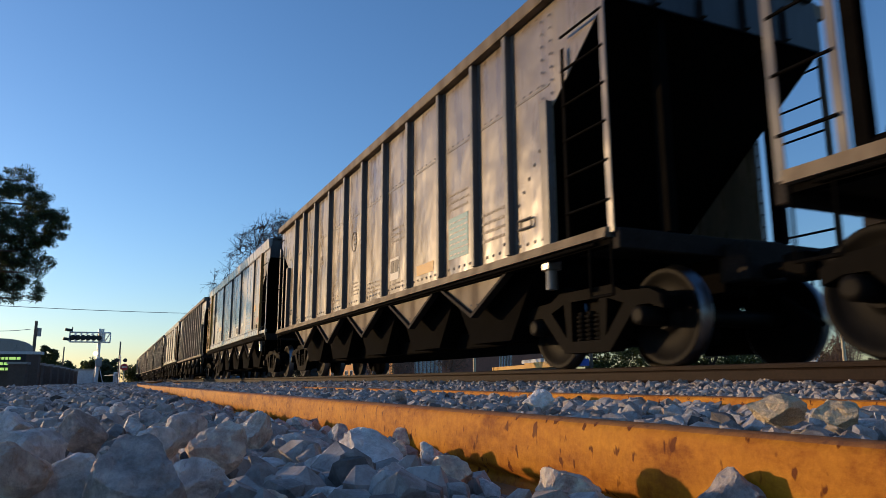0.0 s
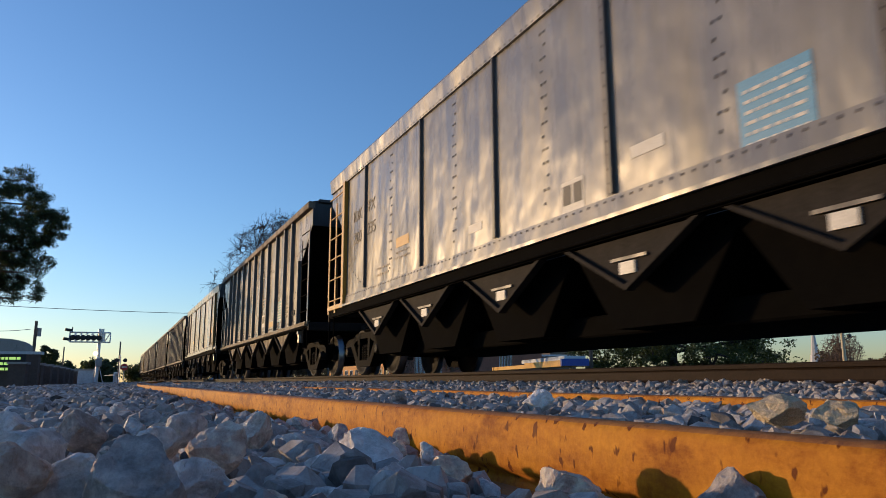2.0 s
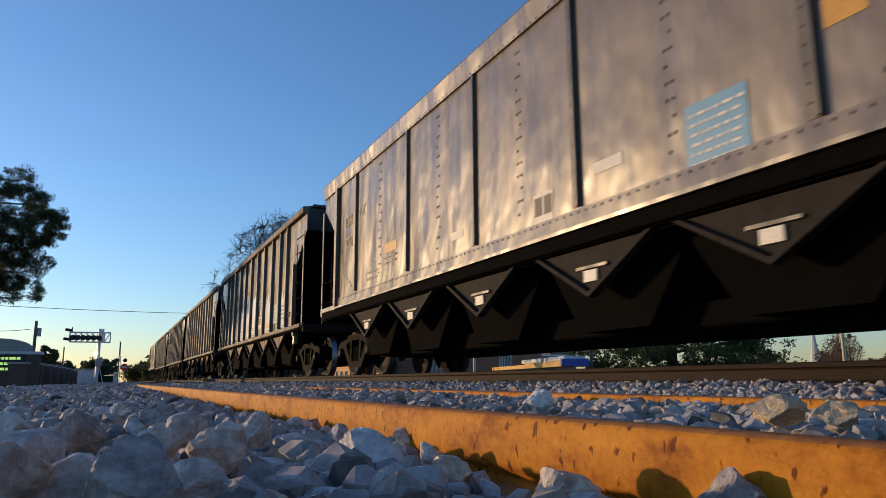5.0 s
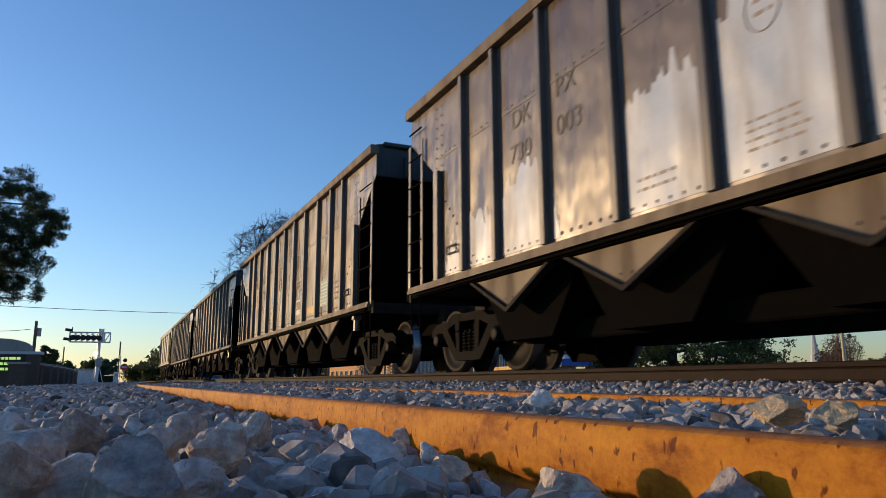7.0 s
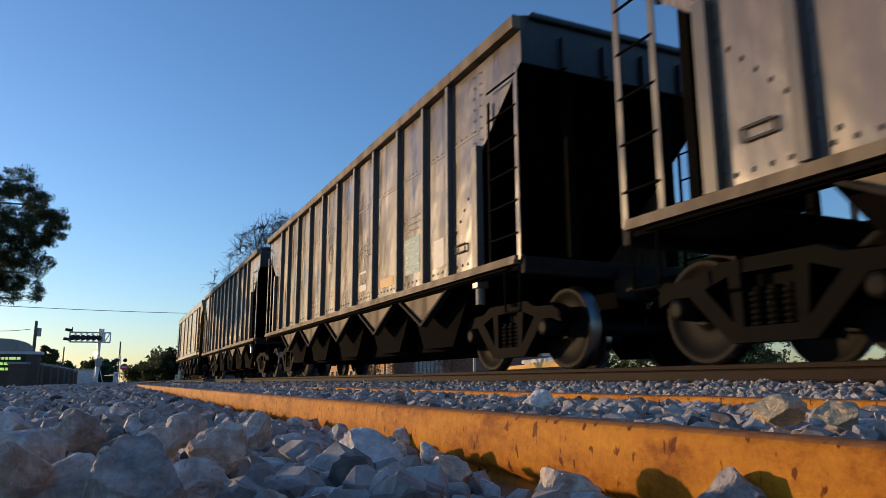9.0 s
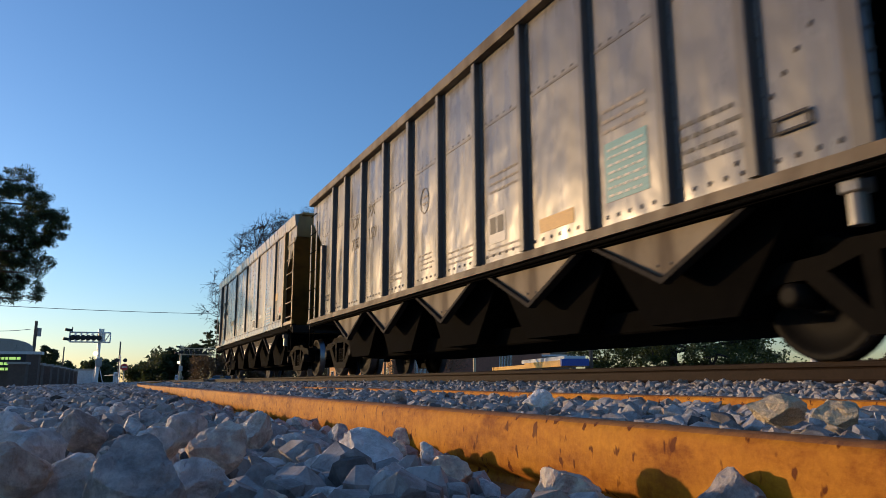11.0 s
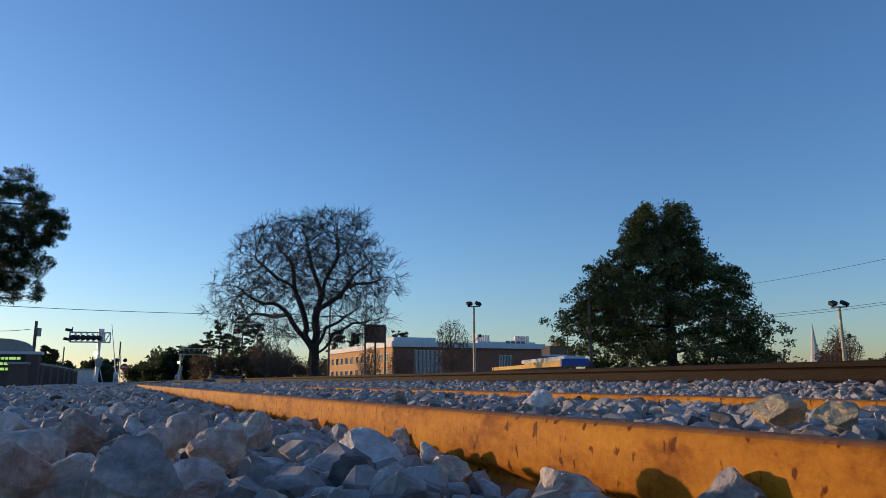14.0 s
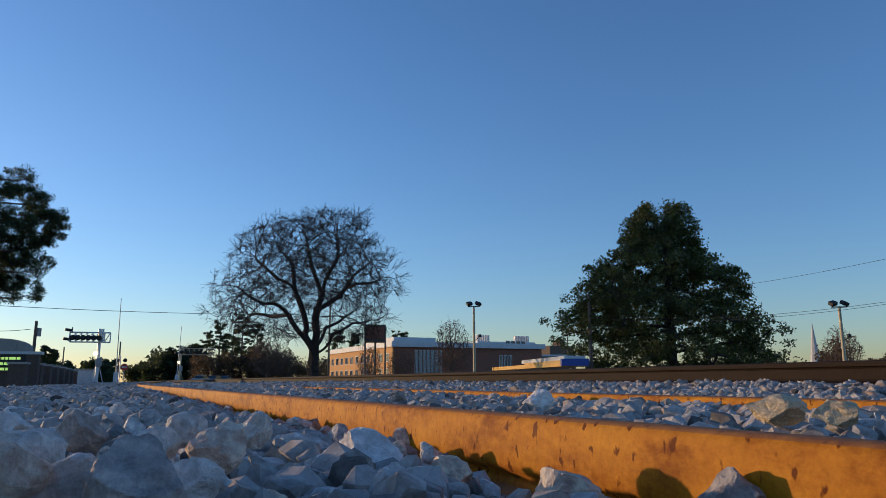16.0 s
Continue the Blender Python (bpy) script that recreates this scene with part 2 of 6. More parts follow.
def bed_height(x):
    """Height of the ballast's top across the tracks."""
    pts = [(-9.0, -0.13), (-3.2, -0.125), (-1.5, 0.105), (0.3, 0.085), (0.52, 0.055), (0.62, 0.02), (0.95, 0.10), (2.1, 0.105), (2.5, 0.085), (3.4, 0.12), (4.4, 0.175), (4.96, 0.19), (6.2, 0.19), (7.3, 0.16), (9.5, -0.12)]
    for (a, za), (b, zb) in zip(pts, pts[1:]):
        if x <= b:
            return za + (zb - za) * max(0, (x - a) / (b - a))
    return -0.12


def ballast_bed():
    bm = bmesh.new()
    xs = [-9, -5, -3.2, -2.3, -1.5, -0.8, 0.3, 0.52, 0.62, 0.95, 1.5, 2.1, 2.5, 3.0, 3.4, 3.9, 4.4, 4.96, 6.2, 7.3, 9.5]
    ys = [-40, -20, -8, -2, 0, 2, 5, 10, 20, 40, 80, 160, 320]
    grid = [[bm.verts.new((x, y, bed_height(x) - (0.03 if -9 < x < 9.5 else 0.02))) for y in ys] for x in xs]
    for i in range(len(xs) - 1):
        for j in range(len(ys) - 1):
            bm.faces.new((grid[i][j], grid[i + 1][j], grid[i + 1][j + 1], grid[i][j + 1]))
    return thing("ballast_bed", bm, M["bed"], "grey crushed stone ballast bed under two tracks", "ballast", kind="structure")


BED = ballast_bed()

RAIL_OUTLINE = [(-0.070, 0.0), (0.070, 0.0), (0.070, 0.010), (0.020, 0.028), (0.011, 0.042), (0.010, 0.112), (0.018, 0.124), (0.034, 0.130),
                (0.036, 0.152), (0.033, 0.163), (0.025, 0.1685), (0.0, 0.170), (-0.025, 0.1685), (-0.033, 0.163), (-0.036, 0.152), (-0.034, 0.130),
                (-0.018, 0.124), (-0.010, 0.112), (-0.011, 0.042), (-0.020, 0.028), (-0.070, 0.010)]


# the sunk siding rail: deep rusted head with rounded edges over a narrow web
SUNK_OUTLINE = [(-0.070, 0.0), (0.070, 0.0), (0.070, 0.010), (0.020, 0.026), (0.012, 0.045), (0.030, 0.056), (0.037, 0.066), (0.0385, 0.10), (0.038, 0.145), (0.036, 0.156),
                (0.031, 0.164), (0.022, 0.1685), (0.0, 0.170), (-0.022, 0.1685), (-0.031, 0.164), (-0.036, 0.156), (-0.038, 0.145), (-0.0385, 0.10), (-0.037, 0.066),
                (-0.030, 0.056), (-0.012, 0.045), (-0.020, 0.026), (-0.070, 0.010)]


def rail(x, top, mat, label, y0=-40, y1=320):
    """A rail along the track; the siding swings over to the main line beyond 25 m."""
    bm = bmesh.new()
    siding = top == RAIL_SIDING
    outline = SUNK_OUTLINE if siding else RAIL_OUTLINE
    ys = [y0, 0, 10, 25, 35, 45, 55, 65, 75, 85] if siding else [y0, 0, 20, 60, y1]
    rings = []
    for y in ys:
        f = min(1, max(0, (y - 25) / 60)) if siding else 0
        f = f * f * (3 - 2 * f)
        dx, dz = f * (MAIN_X - SIDING_X), f * (RAIL_MAIN - RAIL_SIDING - 0.01)
        rings.append([bm.verts.new((x + p + dx, y, top - 0.17 + q + dz)) for p, q in outline])
    n = len(outline)
    for a, b in zip(rings, rings[1:]):
        for i in range(n):
            bm.faces.new((a[i], a[(i + 1) % n], b[(i + 1) % n], b[i]))
    bm.faces.new(rings[0])
    bm.faces.new(rings[-1][::-1])
    bmesh.ops.recalc_face_normals(bm, faces=bm.faces[:])
    ob = thing("rail", bm, mat, label, "rail", "rails of the two tracks", smooth=siding)
    return ob


rail(SIDING_X - GAUGE, RAIL_SIDING, M["rust"], "orange rusted steel siding rail sunk in ballast")
rail(SIDING_X + GAUGE, RAIL_SIDING, M["rust"], "orange rusted steel siding rail sunk in ballast")
rail(MAIN_X - GAUGE, RAIL_MAIN, M["main_rail"], "dark brown steel main-line rail under the train")
rail(MAIN_X + GAUGE, RAIL_MAIN, M["main_rail"], "dark brown steel main-line rail under the train")


def ties():
    bm = bmesh.new()
    box(bm, (0, 0, -0.09), (2.6, 0.23, 0.18), 0.012)
    me = finish(bm, "railroad_tie", M["tie"])
    for cx, top in ((SIDING_X, RAIL_SIDING - 0.172), (MAIN_X, RAIL_MAIN - 0.172)):
        for k in range(70):
            thing("railroad_tie", me, None, "dark creosoted timber tie half buried in ballast", "railroad tie", "ties under the rails",
                  at=pose(cx + random.uniform(-0.03, 0.03), -6 + k * 0.53, top, 0, 0, random.uniform(-1, 1)))


ties()


def rock_mesh(seed, level, face=None):
    """An angular lump of crushed stone, about 1 m across, cut by random planes."""
    rng = random.Random(seed)
    bm = bmesh.new()
    bmesh.ops.create_icosphere(bm, subdivisions=level, radius=0.62)
    cuts = []
    for _ in range(13):
        n = Vector((rng.gauss(0, 1), rng.gauss(0, 1), rng.gauss(0, 1))).normalized()
        cuts.append((n, rng.uniform(0.33, 0.50)))
    if face:
        cuts = [(face.normalized(), 0.30)] + cuts
    off = Vector((seed * 3.1, seed * 1.7, 0))
    stretch = Vector((rng.uniform(0.85, 1.25), rng.uniform(0.75, 1.0), rng.uniform(0.6, 0.85)))
    for v in bm.verts:
        for n, d in cuts:
            over = v.co.dot(n) - d
            if over > 0:
                v.co -= n * over
        if level > 2:
            v.co += v.co.normalized() * (noise.fractal(v.co * 3.4 + off, 0.55, 2.3, 6) * 0.06)
        v.co = Vector((v.co.x * stretch.x, v.co.y * stretch.y, v.co.z * stretch.z))
    return bm


FLAT_FACED = [finish(rock_mesh(s, 4, Vector((-0.93, -0.25, 0.28))), "ballast_stone", M["stone_sunlit"]) for s in (21, 22)]
ROCKS = [finish(rock_mesh(s, 4), "ballast_stone", M["stone_near"]) for s in range(9)]


def hull_rock(rng):
    bm = bmesh.new()
    for _ in range(17):
        n = Vector((rng.gauss(0, 1), rng.gauss(0, 1), rng.gauss(0, 1))).normalized()
        bm.verts.new(Vector((n.x * rng.uniform(0.45, 0.62), n.y * rng.uniform(0.4, 0.55), n.z * rng.uniform(0.3, 0.45))))
    bmesh.ops.convex_hull(bm, input=bm.verts[:])
    for v in [v for v in bm.verts if not v.link_faces]:
        bm.verts.remove(v)
    bmesh.ops.triangulate(bm, faces=bm.faces[:])
    bm.verts.ensure_lookup_table()
    co = np.array([v.co for v in bm.verts])
    bm.verts.index_update()
    tri = np.array([[v.index for v in f.verts] for f in bm.faces])
    bm.free()
    return co, tri


def turn_matrix(rng, tilt=0.6):
    return Euler((rng.uniform(-tilt, tilt), rng.uniform(-tilt, tilt), rng.uniform(0, 6.28))).to_matrix()


def clear_of_rails(x, r):
    for c, half in ((SIDING_X - GAUGE, 0.045), (SIDING_X + GAUGE, 0.045), (MAIN_X - GAUGE, 0.075), (MAIN_X + GAUGE, 0.075)):
        if abs(x - c) < half + r * 0.5:
            return False
    return True


def near_stones():
    """The stones next to the camera, each one a part of the bed."""
    rng = random.Random(11)
    spots = []
    # stones that stand out: picture place, distance, size
    hero = [(225, 872, 0.62, 0.088), (60, 805, 0.85, 0.066), (20, 850, 0.62, 0.05), (110, 855, 0.66, 0.05), (265, 800, 0.95, 0.066), (385, 790, 0.98, 0.075), (345, 850, 0.72, 0.055),
            (15, 770, 0.95, 0.065), (140, 772, 1.0, 0.068), (450, 765, 1.1, 0.06), (330, 765, 1.2, 0.065)]
    for px, py, d, s in hero:
        p = ray_at(px, py, d)
        spots.append((p.x, p.y, p.z, s))
    # stones that lie against the rail: direction of view and size
    for px, py, s in ((650, 828, 0.115), (545, 806, 0.10), (480, 800, 0.085), (760, 805, 0.06), (700, 795, 0.06), (790, 852, 0.09), (535, 752, 0.08), (600, 775, 0.075), (640, 768, 0.045),
                      (715, 780, 0.06), (560, 848, 0.085), (455, 838, 0.09), (470, 752, 0.07), (1005, 872, 0.105), (1290, 892, 0.09), (868, 868, 0.04), (690, 868, 0.08), (620, 868, 0.07),
                      (480, 728, 0.085), (330, 735, 0.09), (210, 735, 0.10)):
        down = ray_at(px, py, 1.0).z - EYE.z
        p = ray_at(px, py, (0.062 + 0.25 * s - EYE.z) / down)
        spots.append((p.x, p.y, p.z, s))
    for x, y, s in ((1.03, 0.885, 0.078), (1.03, 0.77, 0.072), (1.3, 2.05, 0.09), (1.12, 2.9, 0.07)):
        spots.append((x, y, RAIL_SIDING + 0.002, s))
    tries = 0
    while len(spots) < 300 and tries < 20000:
        tries += 1
        y = 0.35 + 3.0 * rng.random() ** 1.2
        x = rng.uniform(-0.12 * y - 0.35, min(0.72, 1.7 * y))
        s = rng.choice((0.04, 0.05, 0.055, 0.065, 0.075, 0.09))
        if x * x + y * y < 0.62 ** 2 or (0.56 < x < 0.76 and 0.95 < y < 1.45) or not clear_of_rails(x, s):
            continue
        if any((x - a) ** 2 + (y - b) ** 2 < (0.40 * (s + c)) ** 2 for a, b, _, c in spots):
            continue
        if x > 0.15:
            s = min(s, 0.065)
        spots.append((x, y, bed_height(x) + s * 0.12 + rng.uniform(0, 0.025) - (0.028 if x > 0.15 else 0), s))
    for i, (x, y, z, s) in enumerate(spots):
        # the two tall stones by the rail carry sunlight in their colour
        if (x, y) in ((1.03, 0.885), (1.03, 0.77)):
            m = Matrix.Translation((x, y, z + 0.014)) @ Matrix.Rotation(0.25 * (i % 2), 4, "Z") @ Matrix.Diagonal((s, s, s, 1))
            part("ballast_stone", FLAT_FACED[i % 2], None, BED, at=m)
            continue
        m = Matrix.Translation((x, y, z)) @ turn_matrix(rng).to_4x4() @ Matrix.Diagonal((s, s, s, 1))
        part("ballast_stone", ROCKS[i % len(ROCKS)], None, BED, at=m)
    return spots


def far_stones(spots):
    rng = random.Random(5)
    kinds = [hull_rock(rng) for _ in range(40)]
    verts, tris, count = [], [], 0
    taken = [(a, b, c) for a, b, _, c in spots]
    # rows of stones: from y, to y, spacing, size, from x, to x
    zones = [(-5.0, 0.3, 0.085, 0.085, -2.5, 4.68), (0.3, 4.0, 0.046, 0.058, -0.9, 4.68), (0.3, 4.0, 0.085, 0.08, -2.5, -0.9), (4.0, 9.0, 0.062, 0.075, -2.5, 4.68),
             (9.0, 22.0, 0.10, 0.11, -2.6, 4.68), (22.0, 60.0, 0.24, 0.22, -2.6, 4.68), (60, 150, 0.6, 0.42, -2.6, 4.68), (-5.0, 40.0, 0.125, 0.13, 4.68, 8.3)]
    for y0, y1, step, size, xa, xb in zones:
        y = y0
        while y < y1:
            x = xa
            end = xb
            while x < end:
                a, b = x + rng.uniform(-0.5, 0.5) * step, y + rng.uniform(-0.5, 0.5) * step
                x += step
                s = size * rng.uniform(0.6, 1.45)
                if (b > 0 and a * a + b * b < 0.55 ** 2) or a * a + b * b < 0.2 ** 2 or (0.56 < a < 0.76 and 0.95 < b < 1.45) or not clear_of_rails(a, s):
                    continue
                low = b < 3.4 and a < 0.75 and any((a - p) ** 2 + (b - q) ** 2 < (0.42 * c) ** 2 for p, q, c in taken)
                co, tri = kinds[rng.randrange(len(kinds))]
                z = bed_height(a) + rng.uniform(-0.02, 0.03) - (0.03 if low else 0)
                if step > 0.2:
                    z -= size * 0.3
                r = np.array(turn_matrix(rng, 0.9))
                verts.append((co * s) @ r.T + (a, b, z))
                tris.append(tri + count)
                count += len(co)
            y += step
    v, f = np.concatenate(verts), np.concatenate(tris)
    me = bpy.data.meshes.new("ballast_stones")
    me.from_pydata(v.tolist(), [], f.tolist())
    me.materials.append(M["stone"])
    ob = part("ballast_stones", me, None, BED)
    tagged(ob, kind="stuff")


far_stones(near_stones())


# ================= surroundings: materials =================
M["bark"] = simple("dark_winter_bark", (0.022, 0.017, 0.015), (0.055, 0.042, 0.034), 4, 0.95, relief=0.6, dist=0.03)
M["pine_bark"] = simple("pine_bark", (0.06, 0.042, 0.03), (0.15, 0.10, 0.07), 5, 0.95, relief=0.6, dist=0.03)
M["twig"] = simple("brown_winter_twigs", (0.10, 0.065, 0.045), (0.19, 0.125, 0.085), 3, 0.95, relief=0.0)
M["brick"] = simple("red_brown_brick", (0.20, 0.085, 0.055), (0.30, 0.14, 0.09), 2.5, 0.9, relief=0.3)
# buff brick, its colour pushed to orange to hold the evening sun
M["buff"] = simple("sunlit_buff_brick", (0.50, 0.27, 0.09), (0.60, 0.34, 0.12), 3.0, 0.85, relief=0.2)
M["brownwall"] = simple("brown_panel_wall", (0.12, 0.085, 0.06), (0.18, 0.13, 0.095), 2.0, 0.85, relief=0.2)
M["fascia"] = simple("pale_roof_fascia", (0.55, 0.57, 0.60), (0.68, 0.69, 0.70), 1.2, 0.6, relief=0.05)
M["concrete"] = simple("grey_concrete", (0.30, 0.29, 0.27), (0.42, 0.40, 0.38), 2.0, 0.9, relief=0.2)
M["wood_pole"] = simple("weathered_pole_timber", (0.11, 0.085, 0.065), (0.20, 0.16, 0.125), 3, 0.9, relief=0.3, stretch=(4, 4, 0.4))
# pole paint tinted with the yellow of the low sun
M["pole"] = simple("sun_tinted_steel_pole", (0.50, 0.42, 0.27), (0.60, 0.51, 0.34), 3, 0.6, relief=0.05)
M["alu"] = simple("dull_aluminium", (0.68, 0.67, 0.65), (0.80, 0.79, 0.77), 5, 0.35, relief=0.05)
M["black"] = simple("black_housing", (0.015, 0.015, 0.016), (0.035, 0.034, 0.034), 5, 0.6, relief=0.05)
M["asphalt"] = simple("road_asphalt", (0.04, 0.04, 0.042), (0.07, 0.068, 0.066), 3, 0.9, relief=0.3)
M["canopy"] = simple("yellow_canopy_panel", (0.62, 0.36, 0.06), (0.74, 0.46, 0.09), 2, 0.45, relief=0.03)
M["royal"] = simple("royal_blue_panel", (0.02, 0.05, 0.30), (0.03, 0.07, 0.40), 2, 0.4, relief=0.03)
M["pillar"] = simple("dark_brick_pier", (0.09, 0.065, 0.055), (0.15, 0.11, 0.09), 6, 0.9, relief=0.3)
M["cable"] = simple("black_cable", (0.03, 0.03, 0.03), (0.06, 0.06, 0.06), 3, 0.7, relief=0.0)
m, nt, p = node_mat("window_glass")
p.inputs["Base Color"].default_value = (0.02, 0.025, 0.03, 1)
p.inputs["Roughness"].default_value = 0.08
M["glass"] = m


def leaf_mat(name, a, b):
    m, nt, p = node_mat(name)
    geo = nt.nodes.new("ShaderNodeNewGeometry")
    c = ramp(nt, geo.outputs["Random Per Island"], [(0.0, a), (1.0, b)])
    nt.links.new(c, p.inputs["Base Color"])
    p.inputs["Roughness"].default_value = 0.55
    # thin leaves let some light through
    tr = nt.nodes.new("ShaderNodeBsdfTranslucent")
    nt.links.new(mix(nt, 1.0, c, (1.6, 1.5, 0.7), "MULTIPLY"), tr.inputs["Color"])
    ms = nt.nodes.new("ShaderNodeMixShader")
    ms.inputs[0].default_value = 0.38
    nt.links.new(p.outputs[0], ms.inputs[1])
    nt.links.new(tr.outputs[0], ms.inputs[2])
    nt.links.new(ms.outputs[0], nt.nodes["Material Output"].inputs["Surface"])
    return m


M["leaf"] = leaf_mat("dark_evergreen_leaves", (0.028, 0.042, 0.012), (0.12, 0.13, 0.035))
M["needle"] = leaf_mat("pine_needles", (0.022, 0.038, 0.016), (0.06, 0.075, 0.03))
M["scrub"] = leaf_mat("brown_winter_scrub", (0.07, 0.05, 0.03), (0.15, 0.10, 0.06))


def glow(name, colour, strength):
    m, nt, p = node_mat(name)
    p.inputs["Base Color"].default_value = (*colour, 1)
    p.inputs["Emission Color"].default_value = (*colour, 1)
    p.inputs["Emission Strength"].default_value = strength
    return m


M["led"] = glow("lit_sign_letters", (0.55, 0.75, 0.12), 0.6)
M["lamp_on"] = glow("lit_signal_lens", (1.0, 0.75, 0.3), 2.5)
M["sign_red"] = simple("red_road_sign", (0.35, 0.03, 0.03), (0.45, 0.05, 0.05), 4, 0.5, relief=0.0)
M["car_paint"] = simple("silver_car_paint", (0.30, 0.31, 0.33), (0.36, 0.37, 0.39), 3, 0.25, metal=0.5, relief=0.0, tint=(0.4, 1.3))
M["tyre"] = simple("tyre_rubber", (0.015, 0.015, 0.015), (0.03, 0.03, 0.03), 8, 0.85, relief=0.1)

GROUND_Z = -0.12


def spot(px, dist):
    """A place on the ground at that distance, under the direction of view at px near the horizon."""
    p = ray_at(px, 672, dist)
    return Vector((p.x, p.y, GROUND_Z))


def height_at(px, py, dist):
    return ray_at(px, py, dist).z - GROUND_Z


# ================= trees =================
def tube_mesh(name, segs, mat):
    """Joins tapered limbs, each (a, b, ra, rb), into one mesh."""
    verts, faces = [], []
    for a, b, ra, rb in segs:
        d = (b - a)
        n = np.linalg.norm(d)
        if n < 1e-5:
            continue
        d = d / n
        u = np.cross(d, (0.31, 0.17, 0.93) if abs(d[2]) < 0.9 else (1, 0, 0))
        u /= np.linalg.norm(u)
        w = np.cross(d, u)
        k = 7 if ra > 0.12 else 5 if ra > 0.04 else 3
        o = len(verts)
        for c, r in ((a, ra), (b, rb)):
            for i in range(k):
                t = math.tau * i / k
                verts.append(c + (u * math.cos(t) + w * math.sin(t)) * r)
        for i in range(k):
            j = (i + 1) % k
            faces.append((o + i, o + j, o + k + j, o + k + i))
    me = bpy.data.meshes.new(name)
    me.from_pydata([tuple(v) for v in verts], [], faces)
    me.materials.append(mat)
    return me


def grow(points, trunk, step, reach, kill, rounds, rng, links=None):
    """Limbs that grow from a trunk towards points that fill the crown."""
    nodes = [np.array(p, float) for p in trunk]
    parent = list(links) if links else [-1] + list(range(len(trunk) - 1))
    pts = np.array(points, float)
    near, dist = np.zeros(len(pts), int), np.full(len(pts), 1e9)

    def compare(first):
        new_nodes = np.array(nodes[first:])
        d = np.sqrt(np.maximum(0, (pts ** 2).sum(1)[:, None] + (new_nodes ** 2).sum(1)[None, :] - 2 * pts @ new_nodes.T))
        k = d.argmin(1)
        best = d[np.arange(len(pts)), k]
        closer = best < dist
        near[closer], dist[closer] = k[closer] + first, best[closer]

    compare(0)
    for _ in range(rounds):
        live = np.nonzero(dist < reach)[0]
        if not len(live):
            break
        pull, first = {}, len(nodes)
        for i in live:
            v = pts[i] - nodes[near[i]]
            pull.setdefault(int(near[i]), []).append(v / (np.linalg.norm(v) + 1e-9))
        for n, vs in pull.items():
            v = np.sum(vs, 0) + rng.normal(0, 0.10, 3)
            v /= np.linalg.norm(v) + 1e-9
            nodes.append(nodes[n] + v * step)
            parent.append(n)
        compare(first)
        keep = dist > kill
        pts, near, dist = pts[keep], near[keep], dist[keep]
        if not len(pts):
            break
    return np.array(nodes), parent


def limbs(nodes, parent, tip, power, trunk_r):
    n = len(nodes)
    load, kids = np.zeros(n), [0] * n
    for i in range(n - 1, 0, -1):
        load[i] = max(load[i], 1.0)
        load[parent[i]] += load[i]
        kids[parent[i]] += 1
    r = np.maximum(tip, trunk_r * (load / load[0]) ** (1 / power))
    segs = [(nodes[parent[i]], nodes[i], r[parent[i]] if parent[i] == 0 or r[i] > 0.6 * r[parent[i]] else r[i] * 1.15, r[i]) for i in range(1, n)]
    tips = [i for i in range(n) if kids[i] == 0]
    return segs, tips


def twigs(nodes, parent, tips, fine, s, rng, droop, count=5):
    """Fine curved twigs at the ends of the branches."""
    segs = []
    for i in tips:
        d = nodes[i] - nodes[parent[i]]
        d /= np.linalg.norm(d) + 1e-9
        for _ in range(count):
            v = d + rng.normal(0, 0.33, 3)
            v /= np.linalg.norm(v) + 1e-9
            a, n = nodes[i], rng.uniform(0.28, 0.5) * s
            for j in range(3):
                e = a + v * n
                segs.append((a, e, fine * (0.9 - 0.18 * j), fine * (0.72 - 0.18 * j)))
                if j < 2:
                    w = v + rng.normal(0, 0.55, 3)
                    segs.append((e, e + w * n * 0.8, fine * 0.6, fine * 0.4))
                v = v + rng.normal(0, 0.16, 3) + (0, 0, droop)
                a = e
    return segs


